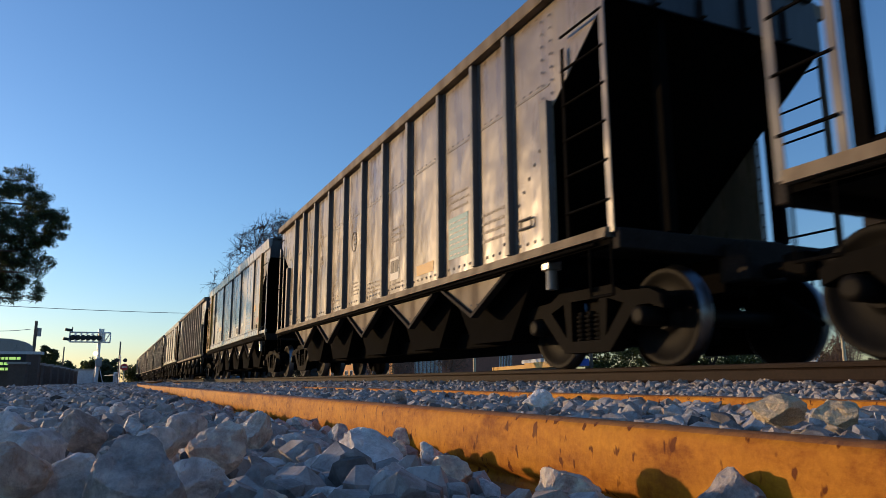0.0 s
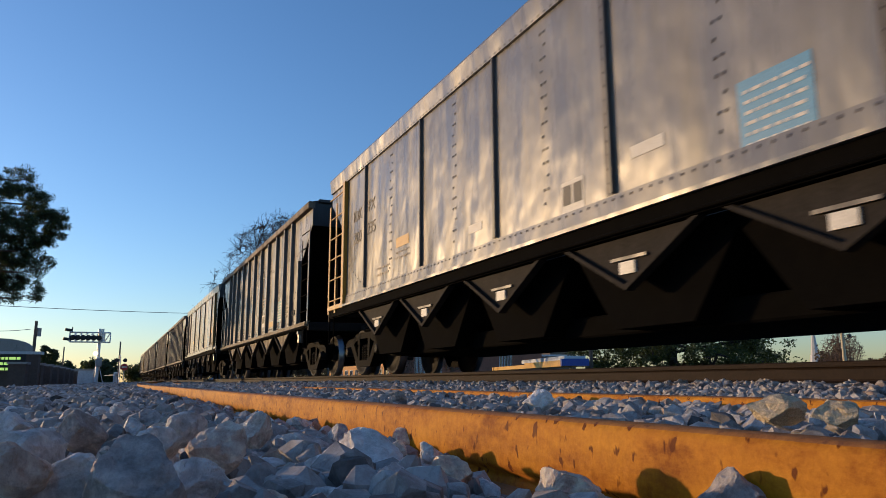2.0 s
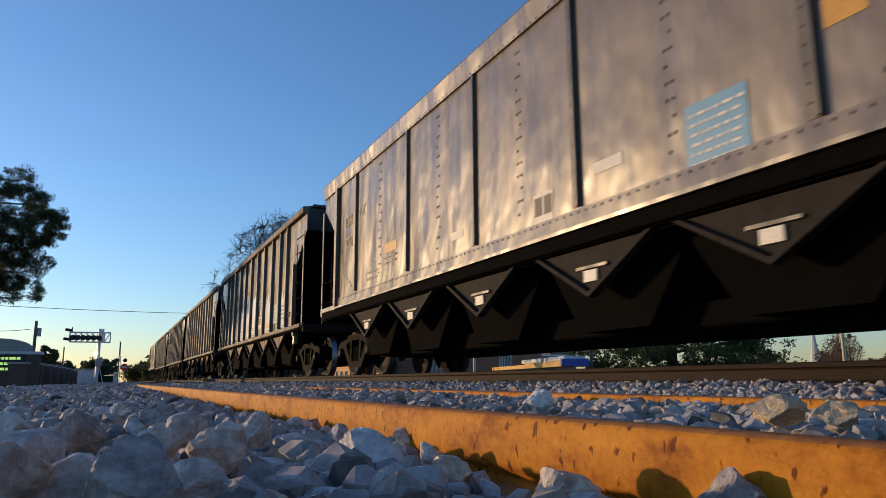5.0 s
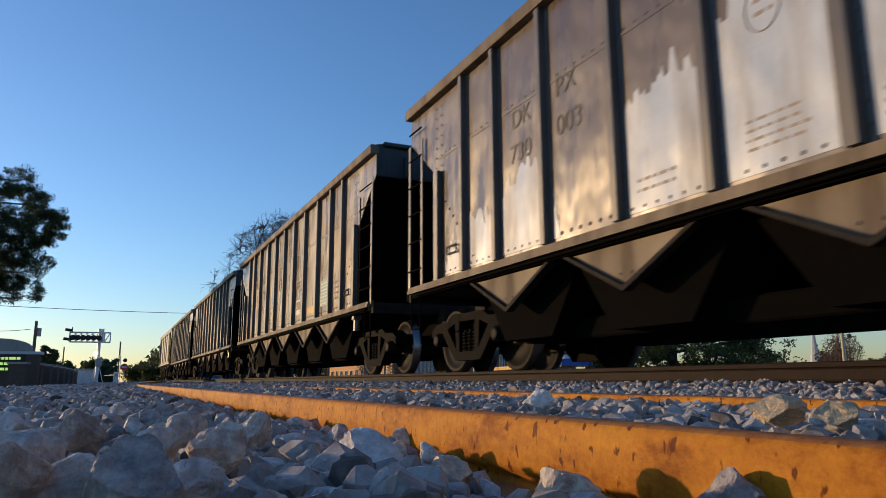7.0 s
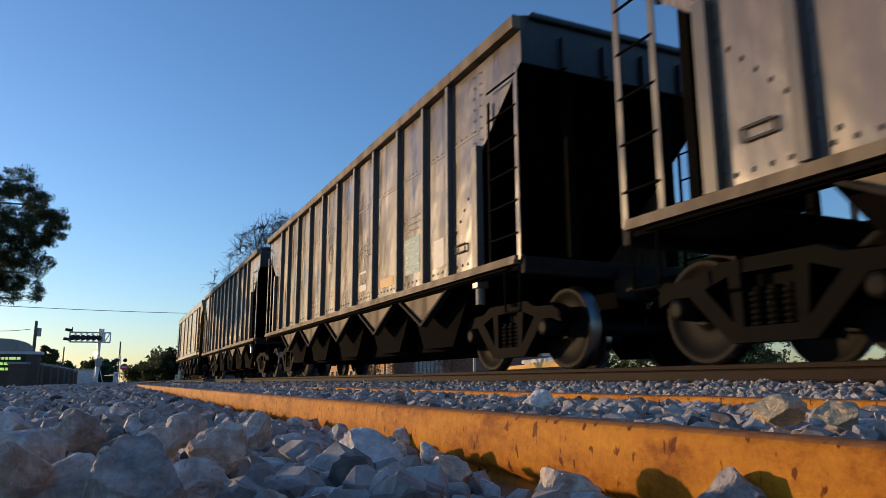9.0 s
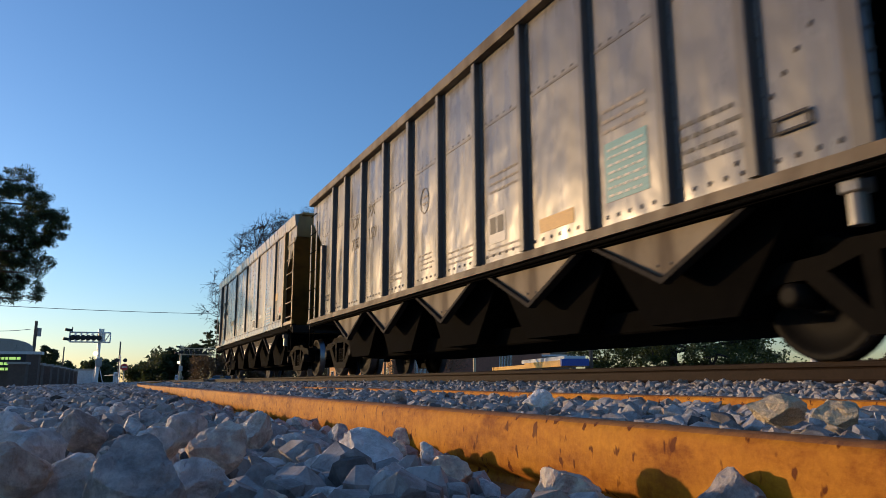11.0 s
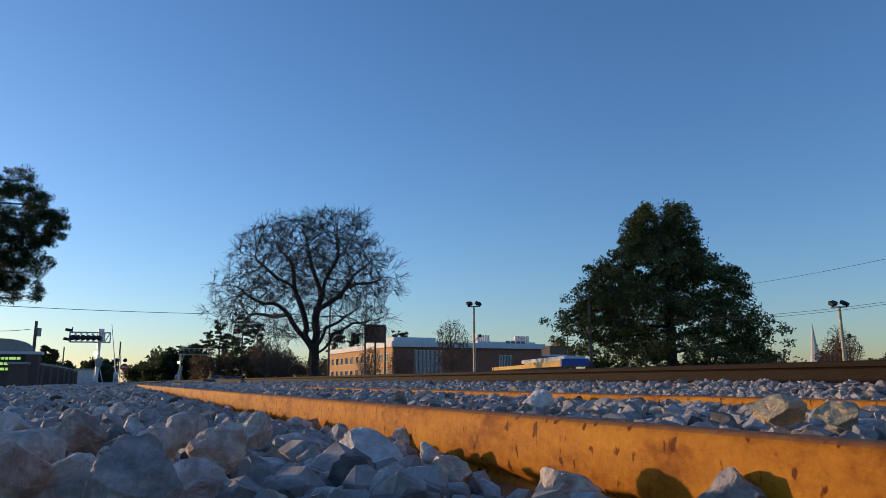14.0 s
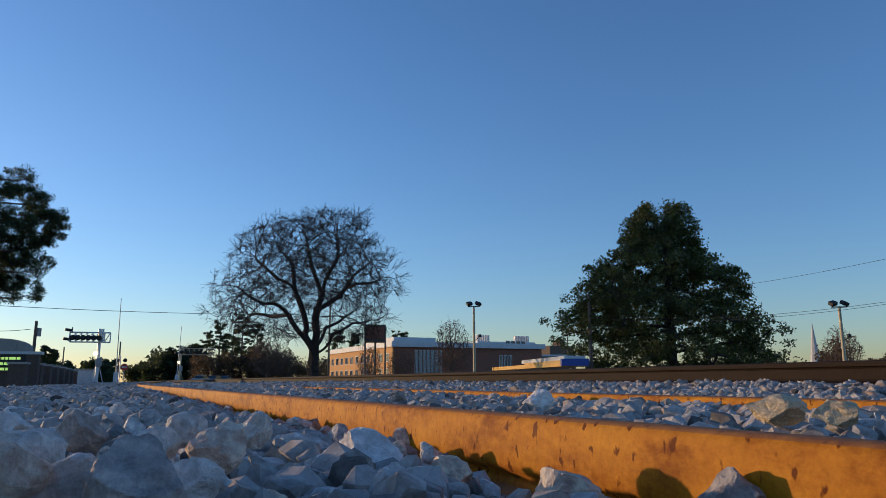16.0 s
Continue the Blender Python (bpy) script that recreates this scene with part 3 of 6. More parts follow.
def big_bare_tree(at, height, seed, label):
    """A spreading leafless tree: a short trunk, five long crooked limbs and a wide, flat-topped crown of fine twigs."""
    rng = np.random.default_rng(seed)
    right = np.array((math.cos(YAW - 0.18), -math.sin(YAW - 0.18), 0.0))
    back = np.array((-right[1], right[0], 0.0))
    up = np.array((0.0, 0.0, 1.0))

    def put(p, q, h):
        return (right * p + back * q + up * h) * height

    # crown outline: height, reach to both sides, as shares of the height
    rows = [(0.27, -0.30, 0.30), (0.33, -0.52, 0.46), (0.42, -0.585, 0.45), (0.50, -0.57, 0.42), (0.56, -0.58, 0.51), (0.64, -0.47, 0.50), (0.72, -0.46, 0.49),
            (0.80, -0.46, 0.42), (0.87, -0.41, 0.35), (0.93, -0.28, 0.33), (1.0, -0.02, 0.28)]
    hs = [r[0] for r in rows]
    pts = []
    while len(pts) < 5200:
        h = rng.uniform(0.26, 1.0)
        lo, hi = np.interp(h, hs, [r[1] for r in rows]), np.interp(h, hs, [r[2] for r in rows])
        a, rr = rng.uniform(0, math.tau), rng.random() ** 0.42
        rr *= 1 + 0.06 * math.sin(9 * a + 25 * h)
        mid, half = (lo + hi) / 2, (hi - lo) / 2
        # the middle under the crown stays open
        if h < 0.48 and rr < 0.62 or math.sin(17 * h + 5 * a + 3 * rr) > 0.86:
            continue
        pts.append(put(mid + half * rr * math.cos(a), half * 0.9 * rr * math.sin(a), h))
    nodes, parent = [put(0.0, 0, 0)], [-1]

    def limb(start, way):
        """Adds a crooked limb through the places given, from a node on; returns its nodes."""
        ids, last = [start], start
        for p in way:
            a, b = nodes[last], put(*p)
            n = max(2, int(np.linalg.norm(b - a) / (0.022 * height)))
            side = rng.normal(0, 0.012 * height, 3)
            for j in range(1, n + 1):
                f = j / n
                nodes.append(a + (b - a) * f + side * math.sin(math.pi * f))
                parent.append(last)
                last = len(nodes) - 1
                ids.append(last)
        return ids

    trunk = limb(0, [(0.005, 0, 0.10), (0.015, 0.0, 0.22)])
    low_left = limb(trunk[-3], [(-0.06, -0.04, 0.29), (-0.13, -0.10, 0.39), (-0.26, -0.16, 0.445), (-0.40, -0.20, 0.53)])
    limb(low_left[len(low_left) // 2], [(-0.24, 0.12, 0.40), (-0.38, 0.22, 0.42)])
    up_left = limb(trunk[-1], [(-0.03, 0.05, 0.33), (-0.09, 0.08, 0.52), (-0.12, 0.12, 0.68), (-0.20, 0.15, 0.80)])
    limb(up_left[len(up_left) // 2], [(-0.20, -0.05, 0.60), (-0.32, -0.12, 0.70)])
    middle = limb(trunk[-1], [(0.02, 0.0, 0.34), (0.05, -0.03, 0.50), (0.10, -0.06, 0.66), (0.13, -0.04, 0.82)])
    limb(middle[len(middle) // 2], [(-0.01, -0.16, 0.66), (-0.04, -0.22, 0.80)])
    high_right = limb(middle[len(middle) // 3], [(0.15, 0.08, 0.52), (0.24, 0.14, 0.66), (0.34, 0.18, 0.75)])
    limb(high_right[len(high_right) // 2], [(0.25, -0.08, 0.58), (0.38, -0.14, 0.60)])
    limb(trunk[-2], [(0.12, -0.08, 0.29), (0.22, -0.14, 0.345), (0.33, -0.20, 0.36), (0.42, -0.22, 0.40)])
    limb(trunk[-1], [(0.08, 0.16, 0.34), (0.20, 0.28, 0.42), (0.30, 0.34, 0.50)])
    s = height / 16
    nodes, parent = grow(pts, nodes, 0.34 * s, 5.0 * s, 0.50 * s, 150, rng, parent)
    segs, tips = limbs(nodes, parent, 0.018, 2.0, 0.034 * height)
    segs += twigs(nodes, parent, tips, 0.018, s, rng, -0.05, 6)
    tree = thing("bare_tree", None, None, label, "tree", at=Matrix.Translation(at))
    part("trunk", tube_mesh("trunk", [q for q in segs if q[2] > 0.10 * s], M["bark"]), None, tree)
    tagged(part("branchwork", tube_mesh("branchwork", [q for q in segs if q[2] <= 0.10 * s], M["bark"]), None, tree), kind="stuff")
    return tree


def small_bare_tree(at, height, width, seed, points, label, fine):
    rng = np.random.default_rng(seed)
    half = width / 2
    pts = []
    while len(pts) < points:
        q = rng.uniform(-1, 1, 3)
        rr = math.hypot(q[0], q[1])
        a, h = math.atan2(q[1], q[0]), (q[2] + 1) / 2
        wob = 1 + 0.10 * math.sin(3 * a + seed) + 0.07 * math.sin(7 * a + 9 * h)
        edge = wob * np.interp(h, (0.0, 0.12, 0.3, 0.55, 0.75, 0.9, 1.0), (0.70, 0.92, 1.0, 0.97, 0.82, 0.58, 0.28))
        if rr > edge or rng.random() > 0.25 + 0.75 * max(rr / edge, h):
            continue
        pts.append((q[0] * half, q[1] * half * 0.85, height * (0.20 + 0.80 * h)))
    th = height * 0.08
    trunk = [(0, 0, 0), (0.05, 0, th * 0.4), (0.0, 0.05, th * 0.75), (0.0, 0.0, th)]
    s = height / 16
    nodes, parent = grow(pts, trunk, 0.5 * s, 5.0 * s, 0.52 * s, 150, rng)
    segs, tips = limbs(nodes, parent, fine, 2.2, 0.034 * height)
    segs += twigs(nodes, parent, tips, fine, s, rng, 0.02, 3)
    tree = thing("small_bare_tree", None, None, label, "tree", at=Matrix.Translation(at))
    part("trunk", tube_mesh("trunk", [q for q in segs if q[2] > 0.10 * s], M["twig"]), None, tree)
    tagged(part("branchwork", tube_mesh("branchwork", [q for q in segs if q[2] <= 0.10 * s], M["twig"]), None, tree), kind="stuff")
    return tree


def leaves(name, centres, radius, per, size, mat, seed, flat=1.0, narrow=0.5):
    """A crown of many small leaves gathered in clumps."""
    rng = np.random.default_rng(seed)
    c = np.repeat(np.array(centres), per, 0)
    n = len(c)
    off = rng.normal(0, 1, (n, 3))
    off *= (rng.random((n, 1)) ** 0.45) / (np.linalg.norm(off, axis=1, keepdims=True) + 1e-9)
    off[:, 2] *= flat
    rad = np.repeat(np.array(radius) if np.ndim(radius) else np.full(len(centres), radius), per)
    c = c + off * rad[:, None]
    u = rng.normal(0, 1, (n, 3))
    u /= np.linalg.norm(u, axis=1, keepdims=True)
    w = np.cross(u, rng.normal(0, 1, (n, 3)))
    w /= np.linalg.norm(w, axis=1, keepdims=True) + 1e-9
    s = size * rng.uniform(0.6, 1.3, (n, 1))
    v = np.stack([c - u * s, c + w * s * narrow, c + u * s, c - w * s * narrow], 1).reshape(-1, 3)
    f = np.arange(n * 4).reshape(-1, 4)
    me = bpy.data.meshes.new(name)
    me.from_pydata(v.tolist(), [], f.tolist())
    me.materials.append(mat)
    return me


def evergreen(at, height, width, label, seed=3):
    """A broad, dense evergreen with a narrower top and an uneven outline."""
    rng = np.random.default_rng(seed)
    right = Vector((math.cos(YAW + 0.2), -math.sin(YAW + 0.2), 0))
    back = Vector((-right.y, right.x, 0))
    # outline: heights and half-widths to both sides, as shares of height and width
    rows = [(0.0, -0.40, 0.46), (0.10, -0.40, 0.50), (0.22, -0.45, 0.46), (0.34, -0.50, 0.38), (0.46, -0.45, 0.30), (0.55, -0.42, 0.34), (0.64, -0.38, 0.30),
            (0.70, -0.30, 0.18), (0.78, -0.20, 0.14), (0.88, -0.17, 0.13), (0.96, -0.16, 0.10), (1.0, -0.12, 0.08)]
    hs = [r[0] for r in rows]
    centres = []
    while len(centres) < 1500:
        h = rng.random() ** 0.9
        lo, hi = np.interp(h, hs, [r[1] for r in rows]), np.interp(h, hs, [r[2] for r in rows])
        mid, half = (lo + hi) / 2, (hi - lo) / 2
        if rng.random() > (half / 0.46) ** 0.9:
            continue
        a, rr = rng.uniform(0, math.tau), rng.random() ** 0.32
        rr *= 1 + 0.14 * math.sin(5 * a + 19 * h) * math.sin(31 * h + 2 * a) + (0.16 if rng.random() < 0.12 else 0)
        # a forked top and loose boughs
        if h > 0.93 and abs(rr * math.cos(a) - 0.05) < 0.22 or math.sin(23 * h + 3 * a) > 0.82:
            continue
        if h < 0.25 and rr < 0.5:
            continue
        p = right * ((mid + half * rr * math.cos(a)) * width) + back * (half * rr * math.sin(a) * width * 0.8)
        centres.append((p.x, p.y, h * height * 0.94 + 0.25))
    tree = thing("evergreen_tree", None, None, label, "tree", at=Matrix.Translation(at))
    nodes, parent = grow(centres[:420], [(0, 0, i * 0.5) for i in range(int(height * 1.7))], 0.6, 9, 1.0, 40, rng)
    segs, tips = limbs(nodes, parent, 0.02, 2.3, 0.45)
    part("trunk", tube_mesh("trunk", [q for q in segs if q[2] > 0.11], M["bark"]), None, tree)
    tagged(part("branchwork", tube_mesh("branchwork", [q for q in segs if q[2] <= 0.11], M["bark"]), None, tree), kind="stuff")
    part("crown", leaves("crown", centres, rng.uniform(0.35, 0.85, len(centres)), 70, 0.12, M["leaf"], seed, 0.75), None, tree)
    return tree


def pine(at, height, seed, label, spread=0.2, bare=0.45, clumps=130, name="pine_tree", per=60, size=0.16, narrow=0.22):
    rng = np.random.default_rng(seed)
    segs = [(np.array((0, 0, 0.0)), np.array((0, 0, height * 0.5)), height * 0.016, height * 0.012),
            (np.array((0, 0, height * 0.5)), np.array((height * 0.01, 0, height)), height * 0.012, 0.03)]
    centres, radii = [], []
    while len(centres) < clumps:
        h = bare + (1 - bare) * rng.random()
        reach = height * spread * (1.15 - 0.75 * (h - bare) / (1 - bare)) * rng.uniform(0.35, 1.0)
        a = rng.uniform(0, math.tau)
        end = np.array((math.cos(a) * reach, math.sin(a) * reach, h * height + reach * rng.uniform(-0.05, 0.3)))
        start = np.array((0, 0, h * height - reach * 0.15))
        mid = (start + end) / 2 - (0, 0, reach * 0.07)
        segs += [(start, mid, 0.006 * height * 0.6, 0.0035 * height), (mid, end, 0.0035 * height, 0.012)]
        for f in (1.0, 0.78, 0.55)[:rng.integers(1, 4)]:
            centres.append(start + (end - start) * f + rng.normal(0, 0.25, 3))
            radii.append(height * rng.uniform(0.022, 0.05))
    tree = thing(name, None, None, label, "tree", at=Matrix.Translation(at))
    part("trunk", tube_mesh("trunk", segs[:2], M["pine_bark"]), None, tree)
    tagged(part("branchwork", tube_mesh("branchwork", segs[2:], M["pine_bark"]), None, tree), kind="stuff")
    part("crown", leaves("crown", centres, radii, per, size, M["needle"], seed, 0.42, narrow), None, tree)
    return tree


def near_pine(at, height, label):
    """A tall pine whose long boughs end in separate tufts of needles."""
    rng = np.random.default_rng(8)
    right = np.array((math.cos(YAW - 0.55), -math.sin(YAW - 0.55), 0.0))
    back = np.array((-right[1], right[0], 0.0))
    segs = [(np.array((0, 0, 0.0)), np.array((0, 0, height * 0.55)), 0.30, 0.2), (np.array((0, 0, height * 0.55)), np.array((0.1, 0, height)), 0.2, 0.03)]
    centres, radii = [], []
    # boughs: height of the tip as a share, reach in metres, turn from the open side
    boughs = [(0.985, 2.4, 0.0), (0.94, 2.6, 0.2), (0.90, 3.9, -0.1), (0.86, 3.4, 0.3), (0.83, 4.9, 0.0), (0.81, 4.5, -0.35), (0.785, 5.0, 0.15), (0.75, 4.3, 0.0), (0.71, 3.6, -0.2), (0.68, 3.2, 0.35),
              (0.635, 4.1, 0.0), (0.645, 3.0, -0.3), (0.58, 2.6, 0.25), (0.53, 3.6, -0.1), (0.56, 2.7, 0.4)]
    for _ in range(56):
        h = rng.uniform(0.50, 0.97)
        boughs.append((h, rng.uniform(2.2, 4.6) * (1.25 - 0.65 * max(0, h - 0.7) / 0.3), rng.uniform(0.9, 5.4)))
    for h, reach, turn in boughs:
        h, reach = h - (1 - h) * 0.2, reach * 0.70
        way = right * math.cos(turn) + back * math.sin(turn)
        z1 = h * height
        start, end = np.array((0, 0, z1 - reach * 0.12)), way * reach + (0, 0, z1)
        mid = start + (end - start) * 0.55 - (0, 0, reach * 0.06)
        segs += [(start, mid, 0.06, 0.04), (mid, end, 0.04, 0.012)]
        for j in range(int(reach * 7.5)):
            f = 0.30 + 0.70 * rng.random() ** 0.7
            p = start + (mid - start) * f / 0.55 if f < 0.55 else mid + (end - mid) * (f - 0.55) / 0.45
            q = p + np.cross(way, (0, 0, 1)) * rng.normal(0, 0.55) * (1.25 - f) + (0, 0, rng.uniform(-0.25, 0.6)) + way * rng.uniform(0, 0.35)
            segs.append((p, q, 0.014, 0.008))
            centres.append(q)
            radii.append(rng.uniform(0.22, 0.42))
    tree = thing("pine_tree", None, None, label, "tree", at=Matrix.Translation(at))
    part("trunk", tube_mesh("trunk", segs[:2], M["pine_bark"]), None, tree)
    tagged(part("branchwork", tube_mesh("branchwork", segs[2:], M["pine_bark"]), None, tree), kind="stuff")
    part("crown", leaves("crown", centres, radii, 90, 0.13, M["needle"], 8, 0.8, 0.11), None, tree)
    return tree


big_bare_tree(spot(549, 66), height_at(549, 380, 66), 4, "large leafless spreading tree with dark bark")
evergreen(spot(1192, 58), height_at(1192, 352, 58), 17.0, "broad dark-green evergreen tree, sunlit on one edge")
near_pine(spot(-55, 42), height_at(-55, 296, 42), "tall dark pine with open drooping boughs")
for px, d, top, seed in ((385, 176, 572, 1), (425, 170, 553, 2), (408, 185, 580, 3), (452, 182, 572, 4), (362, 180, 590, 6), (595, 175, 585, 7), (700, 190, 588, 9), (715, 195, 590, 10),
                         (75, 150, 612, 11), (92, 160, 625, 12), (118, 170, 640, 13), (300, 180, 618, 14), (625, 160, 594, 15)):
    pine(spot(px, d), height_at(px, top, d), 20 + seed, "dark pine in the distance behind the crossing", 0.24, 0.35, 80, per=44, size=0.36)


def wood(name, label, strips, mat, seed, per=60, size=0.35):
    """Distant scrub: rows of uneven clumps; each strip is px0, px1, distance, top of the picture at both ends."""
    rng = np.random.default_rng(seed)
    centres, radii = [], []
    for px0, px1, d, y0, y1, n in strips:
        for _ in range(n):
            f = rng.random()
            px = px0 + (px1 - px0) * f
            dd = d * rng.uniform(0.96, 1.06)
            top = height_at(px, y0 + (y1 - y0) * f, d) * rng.uniform(0.75, 1.08)
            base = spot(px, dd)
            for _ in range(3):
                h = top * rng.random() ** 0.7
                centres.append((base.x + rng.normal(0, 0.6), base.y + rng.normal(0, 0.6), GROUND_Z + h))
                radii.append(rng.uniform(0.5, 1.2) * d / 130)
    thing(name, leaves(name, centres, radii, per, size, mat, seed, 0.9), None, label, "trees", kind="stuff")


wood("distant_trees", "dark green trees in the far distance", ((228, 258, 200, 652, 645, 26), (258, 345, 188, 645, 612, 150), (270, 300, 185, 625, 620, 30), (148, 196, 140, 655, 640, 30), (155, 190, 138, 638, 640, 16), (60, 130, 175, 635, 655, 50)), M["needle"], 31)
wood("winter_scrub", "brown leafless scrub behind the crossing", ((340, 520, 172, 630, 628, 240), (440, 510, 168, 605, 625, 70), (520, 600, 178, 640, 640, 60)), M["scrub"], 32, 40, 0.22)
for px, d, top, w, seed in ((800, 78, 568, 4.2, 41), (708, 92, 618, 3.4, 42), (655, 95, 615, 3.2, 43), (1490, 95, 580, 3.2, 44), (1512, 100, 592, 3.0, 45), (470, 160, 598, 8.0, 46), (490, 162, 610, 8.0, 47)):
    small_bare_tree(spot(px, d), height_at(px, top, d), w, seed, 900, "small leafless brown tree beside the buildings", 0.016)
for px, d, y0, w in ((1478, 110, 608, 18), (1560, 130, 628, 25)):
    wood("distant_trees", "olive trees on the far skyline", ((px - w, px + w, d, y0 + 14, y0, 26),), M["scrub"], int(px), 40, 0.2)


# ================= buildings =================
def wall_frame(pa, da, pb, db):
    """Axes of a wall that runs over the ground from one direction of view to another."""
    a, b = spot(pa, da), spot(pb, db)
    along = (b - a)
    length = along.length
    along.normalize()
    inward = Vector((-along.y, along.x, 0))
    if inward.dot((a + b) / 2 - EYE) < 0:
        inward = -inward
    m = Matrix((along, inward, Vector((0, 0, 1)))).transposed().to_4x4()
    return Matrix.Translation(a) @ m, length


def slab(parent, name, x0, x1, y0, y1, z0, z1, mat, label=""):
    bm = bmesh.new()
    box(bm, ((x0 + x1) / 2, (y0 + y1) / 2, (z0 + z1) / 2), (x1 - x0, y1 - y0, z1 - z0))
    return part(name, bm, mat, parent, label)


def window(parent, x, z, w, h, y=0.0, turn=None):
    """A framed pane on the wall y = 0; turn sets it on another wall."""
    bm = bmesh.new()
    t = 0.07
    for c, s in (((0, 0, h / 2), (w + t, 0.12, t)), ((0, 0, -h / 2), (w + t, 0.12, t)), ((w / 2, 0, 0), (t, 0.12, h)), ((-w / 2, 0, 0), (t, 0.12, h)), ((0, 0, 0), (t * 0.7, 0.1, h))):
        box(bm, c, s)
    m = turn @ pose(x, 0, z) if turn else pose(x, y, z)
    win = part("window", bm, M["fascia"], parent, "pale framed window", m)
    bm = bmesh.new()
    box(bm, (0, 0.0, 0), (w, 0.03, h))
    part("pane", bm, M["glass"], win)


def brick_block():
    m, length = wall_frame(694, 100, 960, 111)
    b = thing("brick_building", None, None, "long red-brown brick building with pale flat roof edges", "building", at=m)
    h = height_at(694, 614, 100)
    slab(b, "wall", 0.3, length, 0, 32, 0, h, M["brick"])
    slab(b, "end_wall", 0, 0.297, 0, 32, 0, h, M["buff"], "buff brick end wall with sunlight in its colour")
    slab(b, "roof", -0.3, length + 0.4, -0.5, 32.4, h + 0.004, h + 0.75, M["fascia"], "pale roof edge")
    slab(b, "upper_storey", 0.3, 6.8, 0.4, 14, h + 0.755, height_at(700, 597, 101), M["fascia"], "pale upper storey")
    for i in range(7):
        window(b, 3.6 + i * 0.62, h * 0.55, 0.4, h * 0.72, -0.02)
    for i in range(3):
        window(b, 17.3 + i * 0.8, h * 0.5, 0.5, h * 0.6, -0.02)
    side = pose(-0.02, 0, 0, 0, 0, 90)
    for i in range(11):
        window(b, 2.0 + i * 2.8, h * 0.72, 1.3, h * 0.22, turn=side)
        window(b, 2.0 + i * 2.8, h * 0.30, 1.3, h * 0.22, turn=side)
    # penthouse with its row of fins
    z1 = height_at(868, 604, 107)
    slab(b, "penthouse", 14.2, length - 0.2, 1.5, 11, h + 0.756, z1, M["fascia"], "pale rooftop penthouse")
    for i in range(4):
        window(b, 19.4 + i * 0.9, (h + z1) / 2 + 0.4, 0.7, 0.6, 1.48)
    for x0, n in ((14.3, 8), (21.0, 9)):
        for i in range(n):
            slab(b, "roof_fin", x0 + i * 0.30, x0 + i * 0.30 + 0.1, 2.0, 2.5, z1, z1 + 1.0, M["fascia"])
    return b


brick_block()


def far_block():
    m, length = wall_frame(975, 190, 1018, 196)
    b = thing("brown_building", None, None, "distant brown block with lit edge", "building", at=m)
    h = height_at(978, 616, 190)
    slab(b, "wall", 0, length, 0, 10, 0, h, M["brownwall"])
    slab(b, "roof", -0.2, length + 0.2, -0.2, 10.2, h + 0.004, h + 0.6, M["brownwall"])
    slab(b, "chimney", length * 0.75, length * 0.95, 3, 6, h + 0.605, h + 2.4, M["brownwall"])
    m, length = wall_frame(954, 160, 1020, 164)
    b = thing("low_building", None, None, "low dark building with pale window band", "building", at=m)
    h = height_at(955, 631, 160)
    slab(b, "wall", 0, length, 0, 8, 0, h, M["brownwall"])
    slab(b, "roof", -0.2, length + 0.2, -0.2, 8.2, h + 0.004, h + 0.4, M["fascia"])
    for i in range(5):
        window(b, 1.2 + i * 1.9, h * 0.7, 1.2, 1.0, -0.02)


far_block()


def canopy():
    m, length = wall_frame(871, 74, 1000, 52)
    b = thing("station_canopy", None, None, "low yellow and blue canopy lit by the sun", "canopy", at=m)
    z0, z1 = height_at(950, 652, 60), height_at(950, 645, 60)
    yel = length
    slab(b, "fascia", 0, yel * 0.58, 0, 1.7, z0, z1, M["canopy"], "yellow fascia")
    slab(b, "fascia", yel * 0.583, yel, -0.3, 1.7, z0 - 0.02, z1 + 0.10, M["canopy"], "yellow fascia")
    slab(b, "fascia", yel + 0.005, yel + 0.3, -0.3, 1.75, z0 + 0.02, z1 + 0.2, M["royal"], "royal blue fascia")
    slab(b, "roof", yel * 0.5, yel, 0.0, 1.6, z1 + 0.105, z1 + 0.40, M["fascia"], "pale roof")
    for i in range(4):
        bm = bmesh.new()
        rod(bm, (0.8 + i * (length - 1.6) / 3, 0.8, 0), (0.8 + i * (length - 1.6) / 3, 0.8, z0 + 0.02), 0.12, seg=10)
        part("post", bm, M["concrete"], b)


canopy()


def steeple():
    h = height_at(1438, 572, 150)
    b = thing("church_steeple", None, None, "slender white church steeple on a square base", "steeple", at=Matrix.Translation(spot(1447, 150)))
    slab(b, "base", -1.3, 1.3, -1.3, 1.3, 0, h * 0.30, M["white"])
    bm = bmesh.new()
    rod(bm, (0, 0, h * 0.30), (0, 0, h * 0.45), 0.95, 0.8, 8)
    rod(bm, (0, 0, h * 0.45), (0, 0, h), 0.72, 0.03, 8)
    part("spire", bm, M["white"], b)
    slab(b, "nave", -7, -1.35, -3, 3, 0, h * 0.16, M["white"])


steeple()


